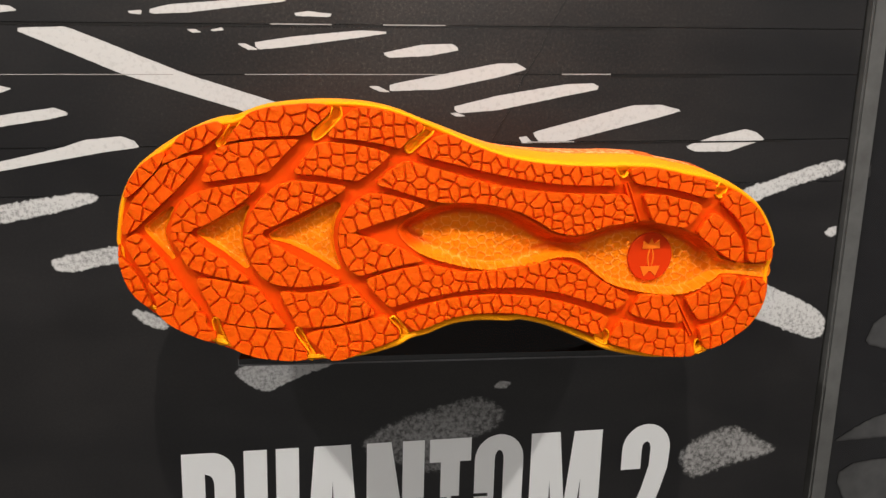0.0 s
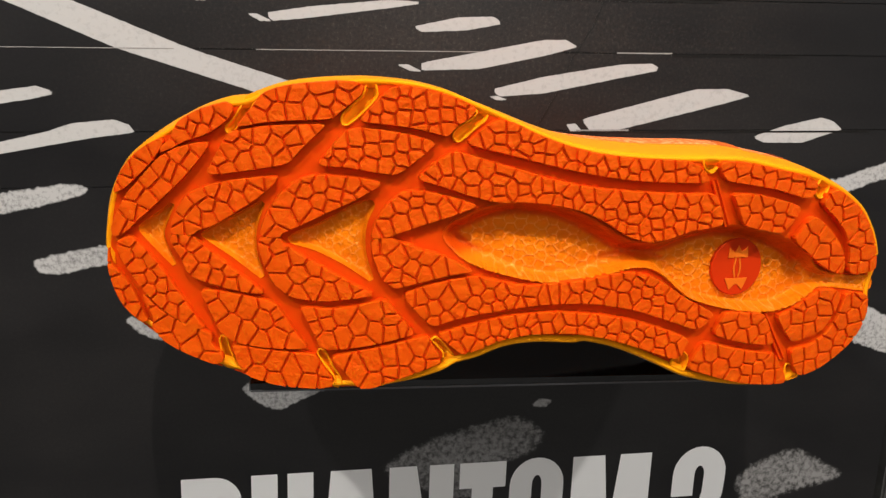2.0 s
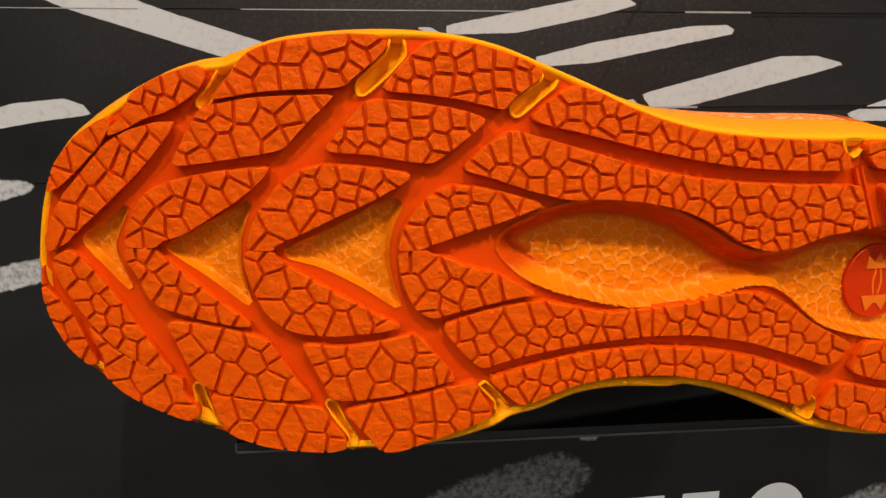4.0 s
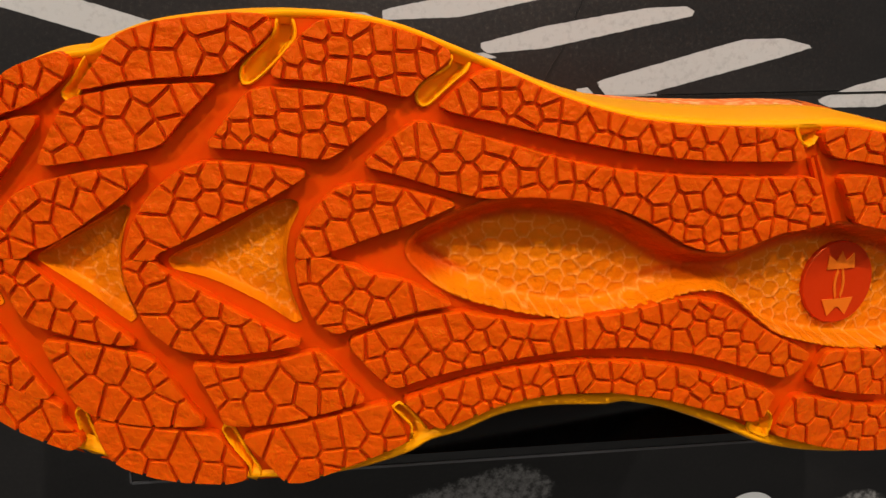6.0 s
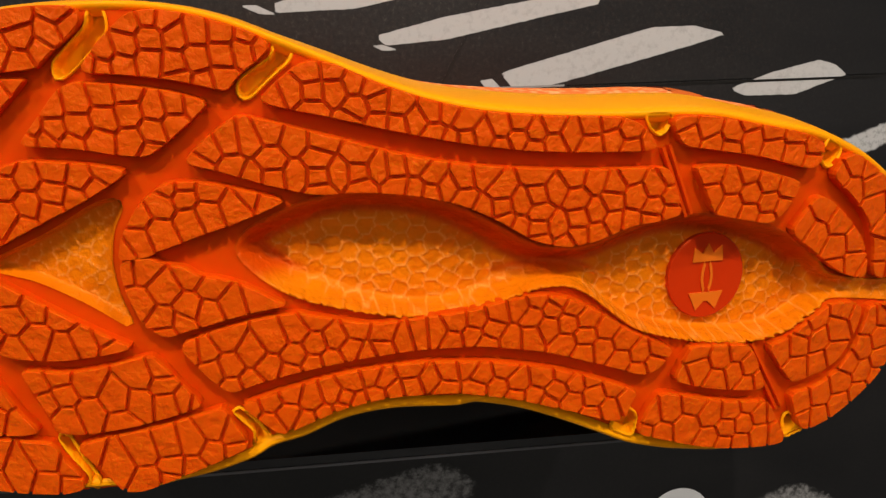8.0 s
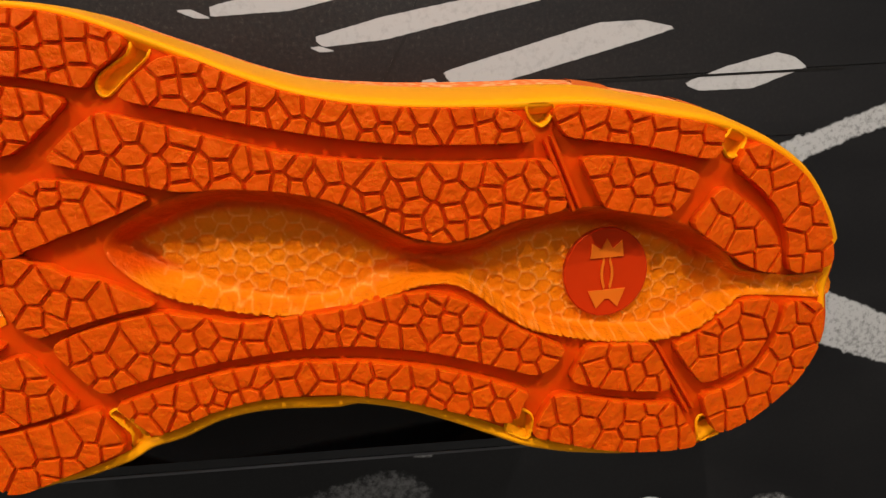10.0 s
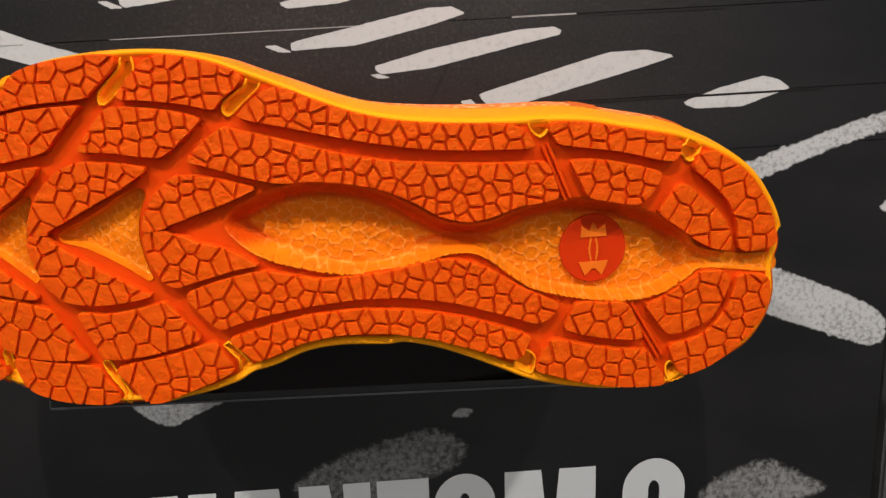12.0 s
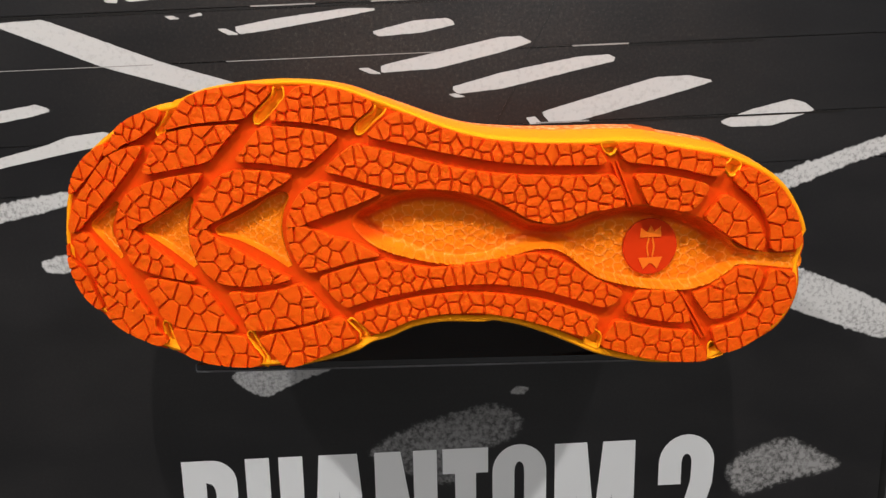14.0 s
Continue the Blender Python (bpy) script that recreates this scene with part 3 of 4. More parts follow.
slots.append([(119.9, 31.1), (122.5, 26.7), (126, 27.2), (128.2, 31.4), (127.2, 32.8), (122.6, 34.9), (122.1, 33.1)])
slots.append([(61.9, -38.4), (65.5, -33.4), (68.5, -34.3), (70, -36.7), (68.7, -41.9), (65.6, -41.2)])
slots.append([(117.1, -49.9), (116.2, -44), (117.9, -42.3), (120.8, -44), (124, -48.7), (121.3, -49.8)])
rim = smooth_loop(RIM_TOP + RIM_LOW, 2.0)
arch = smooth_loop(ARCH_TOP + ARCH_LOW, 1.2)
toe_windows = [smooth_loop(w, 1.2) for w in toe_windows]
slots = [smooth_loop(w, 1.0) for w in slots]
FLOOR = 3.6     # depth of the channels between the lugs
PLATEAU = 1.3   # depth of the fine cuts in a lug


def facing(vs3, fs):
    """Faces turned towards the viewer, who is on the side of -y."""
    a, b, c = (np.array(vs3)[fs[:, i]] for i in range(3))
    flip = np.cross(b - a, c - a)[:, 1] > 0
    fs = fs.copy()
    fs[flip] = fs[flip][:, ::-1]
    return fs


def skin(name, loop, holes, step, depth, mat, label="", net=None, wall=None):
    vs, fs = sheet(loop, holes, step)
    d = depth(vs)
    v3 = [on_sole(u, v, k) for (u, v), k in zip(vs, d)]
    ob = part_of(name, v3, facing(v3, fs), mat, shoe, label, smooth=True)
    if net is not None:
        ob.data.attributes.new("net", "FLOAT", "POINT").data.foreach_set("value", net(vs).astype(np.float32))
    if wall is not None:
        ob.data.attributes.new("wall", "FLOAT", "POINT").data.foreach_set("value", wall(vs).astype(np.float32))
    return ob


def ease(x):
    x = np.clip(x, 0, 1)
    return x * x * (3 - 2 * x)


def flare(u, v, depth, out):
    """How far the side stands out: less at the toe, more over the heel."""
    heel = max(0.0, min(1.0, (u + 20) / 50))
    if out > 0:
        out *= 0.3 + 0.7 * heel
    if depth < 7:
        out -= 1.0 * max(0.0, min(1.0, (-50 - u) / 30)) + (0.9 * max(0.0, min(1.0, (u - 95) / 20)) if v < 0 else 0.0)
        if v < 0:
            out += 1.0 * max(0.0, min(1.0, (75 - abs(u - 20)) / 25))
    if v < 0 and depth < 27:
        out -= 1.5 * max(0.0, min(1.0, max((u - 80) / 25, (-30 - u) / 25)))
    if v > 0:
        back = max(0.0, min(1.0, (depth - 10) / 18))
        out += 0.9 * heel * back * back * (3 - 2 * back)
        if depth > 28.5:
            out += 1.0 * max(0.0, min(1.0, (u - 15) / 35))
    return out


# foam midsole: rings round the rim, from the face back to the upper
def rings(name, steps, mat, label, loop, close_front=False, close_back=False, shrink=None):
    n = outward(loop)
    verts, faces, m = [], [], len(loop)
    for k, (depth, out) in enumerate(steps):
        for i, ((u, v), (a, b)) in enumerate(zip(loop, n)):
            s = shrink(u, k) if shrink else 1.0
            w = flare(u, v, depth, out)
            verts.append(on_sole(u + a * w, v + b * w, depth * s))
    for k in range(len(steps) - 1):
        for i in range(m):
            j = (i + 1) % m
            faces.append((k * m + i, k * m + j, (k + 1) * m + j, (k + 1) * m + i))
    if close_front:
        faces.append(tuple(range(m - 1, -1, -1)))
    if close_back:
        faces.append(tuple(range((len(steps) - 1) * m, len(steps) * m)))
    return part_of(name, verts, faces, mat, shoe, label, smooth=True)


rings("midsole", [(6.0, -3.0), (3.4, -1.6), (2.6, -0.6), (3.0, 0.3), (5, 1.0), (7.5, 1.5), (10, 1.9), (14, 2.3), (18, 2.5), (22, 2.5), (25, 2.3), (26.8, 1.8), (27.8, 0.8), (28, -3)], FOAM, "amber foam midsole", rim)


def toe_low(u, k):
    return 1.0 if k < 2 else 1.0 - 0.42 * max(0.0, min(1.0, (20 - u) / 150))


UPPER = [(26, 0.5), (29, 1.6), (36, 2.2), (46, 1.6), (60, -2.0), (78, -9), (90, -15), (92, -20)]
rings("upper", UPPER, KNIT, "salmon orange knit upper", rim, close_back=True, shrink=toe_low)


def overlay(u0, u1):
    """A patch on the upper side of the upper."""
    pick = [i for i, (u, v) in enumerate(rim) if u0 < u < u1 and v > 0]
    n, verts, m = outward(rim), [], len(pick)
    for depth, out in ((27.5, 1.6), (29, 2.0), (36, 2.6), (46, 2.0), (52, 0.6)):
        for i in pick:
            (u, v), (a, c) = rim[i], n[i]
            w = flare(u, v, depth, out)
            verts.append(on_sole(u + a * w, v + c * w, depth))
    part_of("overlay", verts, [(r * m + i, r * m + i + 1, r * m + m + i + 1, r * m + m + i) for r in range(4) for i in range(m - 1)], PATCH, shoe, "rust orange overlay patch", smooth=True)


overlay(85, 98)
overlay(117, 129)
skin("outsole_base", rim - outward(rim) * 1.3, [arch, *toe_windows, *slots], 3.0, lambda p: np.full(len(p), FLOOR), SMOOTH, "smooth orange rubber channels")


def hexes(p, w, h):
    """Height of a net of pillowed hexagons, 0 at the joints to 1."""
    p = p + np.array([(noise.noise((u * 0.35, v * 0.35, 0.0)) * 1.2, noise.noise((u * 0.35, v * 0.35, 9.0)) * 0.8) for u, v in p])
    best, second = np.full(len(p), 1e9), np.full(len(p), 1e9)
    for ox, oy in ((0, 0), (0.5, 0.5)):
        x, y = p[:, 0] / w - ox, p[:, 1] / h - oy
        for ix in (0, 1):
            for iy in (0, 1):
                d = np.hypot((x - np.floor(x) - ix), (y - np.floor(y) - iy) * 0.58)
                second = np.where(d < best, best, np.minimum(second, d))
                best = np.minimum(best, d)
    return ease((second - best) / 0.085)


def net_of(loop, w, h, margin):
    def net(p):
        return (1 - hexes(p, w, h)) * ease((distance(p, loop) - margin * (0.25 + 1.6 * ease((p[:, 1] + 3) / 8))) / 1.0)
    return net


arch_net = net_of(arch, 8.2, 4.0, 1.6)


def arch_beads(p, d):
    """A row of small beads along the lower edge."""
    low = ease((6.0 - p[:, 1] - 0.04 * np.abs(p[:, 0])) / 6.0) * ease((132 - p[:, 0]) / 8)
    a = arch
    run = np.concatenate([[0], np.cumsum(np.hypot(*(np.roll(a, -1, 0) - a).T))[:-1]])
    near = run[np.argmin(((p[:, None, :] - a[None, :, :]) ** 2).sum(2), axis=1)]
    along = 0.12 + 0.88 * np.abs(np.sin(near * math.pi / 3.4)) ** 0.6
    return low * along * ease(d / 0.4) * ease((1.9 - d) / 0.6)


def arch_depth(p):
    d = distance(p, arch)
    tail = 1 - 0.87 * ease((p[:, 0] - 122) / 16)
    deep = FLOOR - 0.4 + 7.6 * tail * ease(d / (2.6 + 2.6 * ease((p[:, 1] + 4) / 9)))
    return deep - 0.42 * arch_net(p) - 2.7 * arch_beads(p, d)


# shade under the upper edge, painted as redder orange on the wall
def arch_wall_shade(p):
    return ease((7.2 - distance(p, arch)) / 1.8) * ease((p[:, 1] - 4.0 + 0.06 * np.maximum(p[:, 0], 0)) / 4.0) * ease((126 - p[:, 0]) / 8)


def window_depth(loop, net):
    def depth(p):
        d = distance(p, loop)
        return FLOOR - 0.3 + 3.6 * ease(d / 1.3) - 0.25 * net(p)
    return depth


def slot_depth(loop):
    """A foam lip round a deep groove; a long one runs out through the rim."""
    long_slot = np.ptp(loop, axis=0).max() > 9

    def depth(p):
        d = distance(p, loop)
        lip = ease((distance(p, rim) - 1.0) / 2.0) if long_slot else np.ones(len(p))
        return FLOOR - 0.2 - 1.0 * lip * ease(d / 0.35) + 1.6 * (1 - lip) + 5.2 * lip * ease((d - 0.5) / 0.7)
    return depth


skin("arch_window", arch, [], 0.45, arch_depth, WINDOW, "amber skin with a net of hexagons", arch_net, arch_wall_shade)
for w in toe_windows:
    toe_net = net_of(w, 6.0, 3.6, 0.6)
    skin("toe_window", w, [], 0.5, window_depth(w, toe_net), WINDOW, "amber skin with a net of hexagons", toe_net)
for s in slots:
    skin("flex_slot", s, [], 0.4, slot_depth(s), FOAM, "amber foam slot")

# badge in the heel window
badge_at = np.array((91.2, -1.6))
ring = np.array([(math.cos(a), math.sin(a)) for a in np.linspace(0, 2 * math.pi, 64, endpoint=False)]) * 11.7 + badge_at
verts = [on_sole(u, v, 11.4) for u, v in ring] + [on_sole(u, v, 9.4) for u, v in ring] + [on_sole(u, v, 9.1) for u, v in (ring - badge_at) * 0.975 + badge_at] + [on_sole(*badge_at, 9.1)]
faces = [(i, (i + 1) % 64, (i + 1) % 64 + 64, i + 64) for i in range(64)] + [(i + 64, (i + 1) % 64 + 64, (i + 1) % 64 + 128, i + 128) for i in range(64)] + [(i + 128, (i + 1) % 64 + 128, 192) for i in range(64)]
badge = part_of("badge", verts, faces, BADGE, shoe, "round red rubber badge")


def emblem(points):
    p = np.array(points, float) + badge_at
    n = len(p)
    v3 = [on_sole(u, v, 8.7) for u, v in p] + [on_sole(u, v, 9.2) for u, v in p]
    part_of("emblem", v3, [tuple(range(n))] + [(i, (i + 1) % n, (i + 1) % n + n, i + n) for i in range(n)], EMBLEM, badge)


emblem([(-4.6, 4.0), (-4.2, 8.0), (-1.6, 6.2), (0, 9.0), (1.6, 6.2), (4.2, 8.2), (4.6, 4.0)])
emblem([(-5.2, -4.6), (5.2, -4.6), (3.0, -9.4), (0.6, -7.0), (-0.6, -7.0), (-3.0, -9.4)])
for side in (-1, 1):
    emblem([(side * 0.9, 4.0)] + [(side * (0.9 + 0.9 * math.sin(math.pi * i / 8)), 4.0 - 8.6 * i / 8) for i in range(1, 8)] + [(side * 0.9, -4.6)] +
           [(side * (0.2 + 0.9 * math.sin(math.pi * i / 8)), 4.0 - 8.6 * i / 8) for i in range(7, 0, -1)])

# ribs across the heel channels
for (u0, v0), (u1, v1) in (((73.5, 34.7), (80.9, 16.9)), ((102.3, -20.0), (114.1, -40.0))):
    nx, nv = np.array((v1 - v0, u0 - u1)) / math.hypot(u1 - u0, v1 - v0)
    verts, faces = [], []
    for i in range(9):
        s = i / 8
        u, v = u0 + (u1 - u0) * s, v0 + (v1 - v0) * s
        verts += [on_sole(u + nx * o, v + nv * o, d) for o, d in ((-1.6, FLOOR), (-1.3, 1.9), (-0.5, 1.8), (-0.2, FLOOR - 0.2), (0.2, FLOOR - 0.2), (0.5, 1.8), (1.3, 1.9), (1.6, FLOOR))]
    for i in range(8):
        faces += [(i * 8 + k, i * 8 + k + 1, i * 8 + k + 9, i * 8 + k + 8) for k in range(7)]
    part_of("rib", verts, faces, SMOOTH, shoe)


# lugs, each with its own tread blocks
def clip(poly, point, normal):
    """What is left of a polygon on the side against the normal."""
    out = []
    side = (poly - point) @ normal
    for i in range(len(poly)):
        a, b, sa, sb = poly[i - 1], poly[i], side[i - 1], side[i]
        if (sa > 0) != (sb > 0):
            out.append(a + (b - a) * sa / (sa - sb))
        if sb <= 0:
            out.append(b)
    return np.array(out)


def tidy(poly, least=0.12):
    out = []
    for p in poly:
        if not out or np.hypot(*(p - out[-1])) > least:
            out.append(p)
    while len(out) > 2 and np.hypot(*(out[0] - out[-1])) <= least:
        out.pop()
    return np.array(out)


def area_of(p):
    return 0.5 * np.sum(p[:, 0] * np.roll(p[:, 1], -1) - np.roll(p[:, 0], -1) * p[:, 1])


def inset(p, by):
    """The polygon drawn in by a width, corner by corner."""
    prev, nxt = np.roll(p, 1, 0), np.roll(p, -1, 0)
    a, b = p - prev, nxt - p
    a, b = a / np.hypot(*a.T)[:, None], b / np.hypot(*b.T)[:, None]
    na, nb = np.stack([-a[:, 1], a[:, 0]], 1), np.stack([-b[:, 1], b[:, 0]], 1)
    m = na + nb
    k = np.maximum(np.sum(m * na, 1), 0.6)
    return p + m / k[:, None] * by


block_rng = np.random.default_rng(7)
GROOVE = 0.48


def add_lug(outline, centres):
    loop = soft_loop(outline, 2, 0.18)
    if area_of(loop) < 0:
        loop = loop[::-1]
    edge = resample(loop, 2.0)
    vs, fs = sheet(edge, [], 4.0)
    n = len(edge)
    v3 = [on_sole(u, v, PLATEAU) for u, v in vs]
    fs = [tuple(f) for f in facing(v3, fs)]
    foot = len(v3)
    v3 += [on_sole(u, v, PLATEAU) for u, v in edge] + [on_sole(u, v, FLOOR + 0.1) for u, v in edge + outward(edge) * 0.25]
    fs += [(foot + i, foot + (i + 1) % n, foot + n + (i + 1) % n, foot + n + i) for i in range(n)]
    lug = part_of("lug", v3, fs, SMOOTH, shoe)
    seeds = np.array(centres, float)
    for i, c in enumerate(seeds):
        poly = loop
        for j in np.argsort(np.hypot(*(seeds - c).T))[1:16]:
            if len(poly) < 3:
                break
            e = seeds[j] - c
            far = np.hypot(*e)
            poly = clip(poly, c + e * 0.5 - e / far * GROOVE, e / far)
        if len(poly) < 3:
            continue
        poly = tidy(poly, 0.25)
        if len(poly) < 3 or area_of(poly) < 1.0:
            continue
        top = inset(poly, 0.13)
        tilt = block_rng.normal(0, 0.04)
        k = len(poly)
        v3 = [on_sole(u, v, tilt) for u, v in top] + [on_sole(u, v, 0.13 + tilt) for u, v in inset(poly, 0.02)] + [on_sole(u, v, PLATEAU + 0.15) for u, v in inset(poly, -0.12)]
        fs = [tuple(range(k))] + [(r + a, r + (a + 1) % k, r + k + (a + 1) % k, r + k + a)[::-1] for r in (0, k) for a in range(k)]
        part_of("tread_block", v3, fs, TREAD, lug)


add_lug([(-126.9, 50.6), (-120.2, 54.7), (-113.7, 56.9), (-109.5, 58.1), (-107.1, 57.3), (-106.6, 55.2), (-108.5, 52), (-112.9, 48.5), (-118, 45.6), (-123.8, 43.8), (-129.1, 40.7), (-134, 38.6), (-133.8, 41), (-130.4, 43.4), (-128.9, 47.4)],
        [(-125.1, 49.9), (-125.8, 45.7), (-121.6, 48.9), (-120.2, 52.1), (-116.1, 52.5), (-109.6, 55.7), (-118.3, 47.7), (-112.4, 50.8), (-130.9, 40.6)])
add_lug([(-106.2, 49.1), (-102.2, 54.1), (-99.3, 57.5), (-97.4, 60.4), (-94.3, 62.6), (-87.6, 64.8), (-78.3, 66.2), (-69.1, 67.1), (-62.6, 67), (-60.6, 65.7), (-60.3, 63.7), (-62.6, 61.1), (-67.9, 56.8), (-70.6, 54.1), (-73.3, 53.4), (-88, 52.4), (-94.8, 51.6)],
        [(-93, 62.1), (-89, 62.9), (-84.4, 61.7), (-95.6, 58.5), (-97.8, 53.8), (-102.4, 50.8), (-90.9, 55.3), (-84.5, 56.2), (-78.9, 57.6), (-74.4, 64.7), (-73.2, 60.4), (-67.2, 61), (-62.6, 62.7), (-64.9, 65.9), (-73.9, 55.1), (-69.2, 57.8)])
add_lug([(-62, 53), (-57.4, 59), (-53.4, 62.9), (-50.2, 65.5), (-45.6, 66.3), (-37.7, 65.4), (-31.1, 63.7), (-24.4, 61.5), (-21, 59.6), (-20.6, 57.9), (-22.8, 55.7), (-27.4, 52.3), (-30, 48.9), (-33.4, 49.6), (-41.4, 51.4), (-52.1, 52.5)],
        [(-50.2, 63.6), (-51.2, 58.8), (-45.9, 60.1), (-55.8, 57.7), (-59.4, 54.4), (-56.7, 53.8), (-52.1, 54.5), (-46.1, 55.3), (-42.3, 64.4), (-40, 60.6), (-36.1, 61.3), (-30.4, 61.4), (-40.8, 54.7), (-36.2, 56.1), (-30.5, 56.9), (-26, 57.6), (-22, 58.3), (-40.1, 51.4), (-34.7, 50.2), (-30.7, 51.2), (-25, 60.9), (-45.6, 65)])
add_lug([(-23.8, 46.4), (-19.9, 50.4), (-14.6, 54.5), (-11.3, 55.5), (-6.4, 54.6), (3.6, 50.1), (13.9, 46.7), (25.9, 44), (41.4, 42.6), (61, 42), (65.3, 40.5), (68.5, 37.9), (70.5, 33.7), (52.1, 33.9), (37.6, 34.6), (22.1, 36.7), (7.2, 39.6), (-7.1, 42.9)],
        [(-16, 48.8), (-20.4, 47.1), (-12.2, 52.8), (-11.6, 48.8), (-11.7, 44.5), (-6.8, 48.9), (-7, 53.3), (-2.3, 50.7), (-1.9, 45), (1.6, 49.4), (2.8, 46.3), (-3.6, 41.9), (2.8, 41.5), (7.5, 45.8), (6.9, 41), (11.4, 42), (14.9, 44.1), (15.3, 38.8), (19.3, 37.2), (22.4, 42), (18.8, 44.1), (22.8, 37.4), (26.8, 38.3), (31.1, 40.4), (31.3, 35.6), (35, 37.4), (35.3, 41.6), (39.5, 39), (39.1, 35.1), (43.8, 36.1), (43.5, 40.9), (48, 38.5), (52.9, 40.3), (53.2, 35.6), (58.7, 36.7), (57.7, 41.3), (62.8, 39.1), (63.4, 34.4), (68.8, 35.8)])
add_lug([(-117.6, 31), (-113.5, 38.9), (-108.8, 47.2), (-104.5, 48.3), (-94.9, 50.3), (-84, 51.2), (-73.3, 51.7), (-75.4, 49.4), (-81.6, 43.2), (-86.5, 37.4), (-90, 36.2), (-102.5, 33.7)],
        [(-106.3, 46.6), (-102.1, 47), (-103.7, 43.7), (-97.1, 46.9), (-91.5, 43.6), (-85.5, 46.2), (-88.5, 49.5), (-79.4, 48.4), (-76.3, 50.6), (-87.8, 39.4), (-97, 39.8), (-107.3, 40.5), (-103, 37.8), (-110, 33.9), (-114.6, 32.6), (-112.1, 37.5), (-84.3, 41.1)])
add_lug([(-77, 36.8), (-72.1, 42.8), (-66.7, 49.6), (-62.7, 51), (-52.1, 50.3), (-41.4, 48.8), (-34, 46.5), (-38.6, 42.1), (-45.2, 36.6), (-48.6, 34.5), (-54.7, 35), (-65.5, 36.6)],
        [(-68.7, 45.8), (-62.7, 46.6), (-62.8, 41.6), (-68.5, 40.4), (-56.9, 48.2), (-57.1, 43.1), (-51.8, 48.6), (-51.6, 44.3), (-45.8, 45.3), (-41.7, 46.1), (-37.1, 46.2), (-46.6, 40.2), (-41.7, 41.7), (-58.5, 38.1), (-51.3, 37.8), (-64.8, 37.1), (-74.5, 38.2), (-70.2, 38.4), (-73.3, 41), (-47.3, 35.4)])
add_lug([(-41.1, 33.2), (-34.5, 39.5), (-27.8, 44), (-20.9, 42.2), (-6.9, 38.6), (7.6, 34.5), (22.6, 31.8), (38.1, 30.5), (54.3, 29.7), (70.6, 29.6), (74.2, 29.2), (78.6, 17.7), (71.8, 16.2), (64.8, 15.6), (54.9, 12.1), (47.6, 11), (39.2, 13.1), (29.9, 18.9), (20.4, 23), (9.8, 25.2), (-1.9, 26.1), (-11.8, 25.5), (-21.7, 27.8), (-32.9, 31.3)],
        [(-34.8, 35.8), (-36.8, 32.6), (-30.3, 37.8), (-26, 38.2), (-29.9, 32), (-21.3, 33.5), (-21.5, 40.1), (-15.9, 38.1), (-21.1, 29.6), (-15.8, 30.1), (-11.1, 33.8), (-11.1, 29.7), (-25.7, 30), (-10.7, 26.3), (-9.9, 38), (-6.2, 30.5), (-2, 34.7), (-2.2, 30.6), (-1.2, 26.9), (2.9, 31.3), (6.4, 31.6), (11.3, 32.5), (6.7, 27.3), (14.9, 29.4), (11.1, 26.3), (14.4, 25.7), (18.5, 26.7), (22.1, 28.7), (22.5, 23.8), (27, 29.4), (31.1, 25.7), (31.2, 21.7)]
    + [(27, 21.3), (36.3, 22.6), (32.3, 18), (35.6, 16.6), (39.8, 28.9), (40, 24.1), (44.6, 25.2), (40.8, 20), (40.5, 16), (45.3, 16.6), (49.1, 28.4), (49.9, 22.8), (50.5, 18), (55, 19.7), (50.5, 13.9), (54.5, 27.2), (59.7, 25.9), (59.2, 22.1), (59.8, 16.8), (55.5, 14.1), (65.1, 22.8), (70.4, 25.4), (70.4, 19.5), (63.8, 16.5), (69.9, 16.6), (63.4, 28.5), (40.8, 13), (47.5, 11.8), (73.9, 28), (75.3, 22.3), (75, 18)])
add_lug([(-131.3, 8.2), (-130.6, 13.8), (-127.1, 20.6), (-123.8, 24.3), (-117.1, 27.5), (-105.5, 30.4), (-95.7, 31.8), (-90.4, 32.3), (-92.3, 29.2), (-98.8, 23.3), (-107.7, 17.2), (-115.2, 12.4), (-120.4, 10.7), (-122.5, 8.5)],
        [(-120.2, 24.1), (-115, 26.9), (-110.1, 25), (-104.6, 29), (-98.8, 30.1), (-106.2, 23.4), (-100.4, 26.8), (-126.1, 19.2), (-121.7, 15.7), (-116.9, 19.9), (-111.9, 18.4), (-116.7, 15.6), (-130.1, 13.8), (-127.9, 10.2), (-123.4, 10.5), (-92.9, 31.2)])
add_lug([(-131.3, 8.1), (-122.5, 8.3), (-120, 5.5), (-111.6, -0.7), (-103.1, -7), (-95.8, -11.9), (-100.5, -12.5), (-112.2, -10.7), (-122.5, -8.3), (-126, -4.7), (-127.6, -0.3), (-131.3, 4.8)],
        [(-130.4, 6.8), (-125.9, 7.1), (-128.8, 1.9), (-122.3, 4.9), (-123.8, -1.8), (-119.6, 1.3), (-119.2, -5), (-113, -0.8), (-113.7, -7.2), (-108.8, -4.3), (-108.8, -9.2), (-103.2, -8.2), (-97.5, -11.7)])
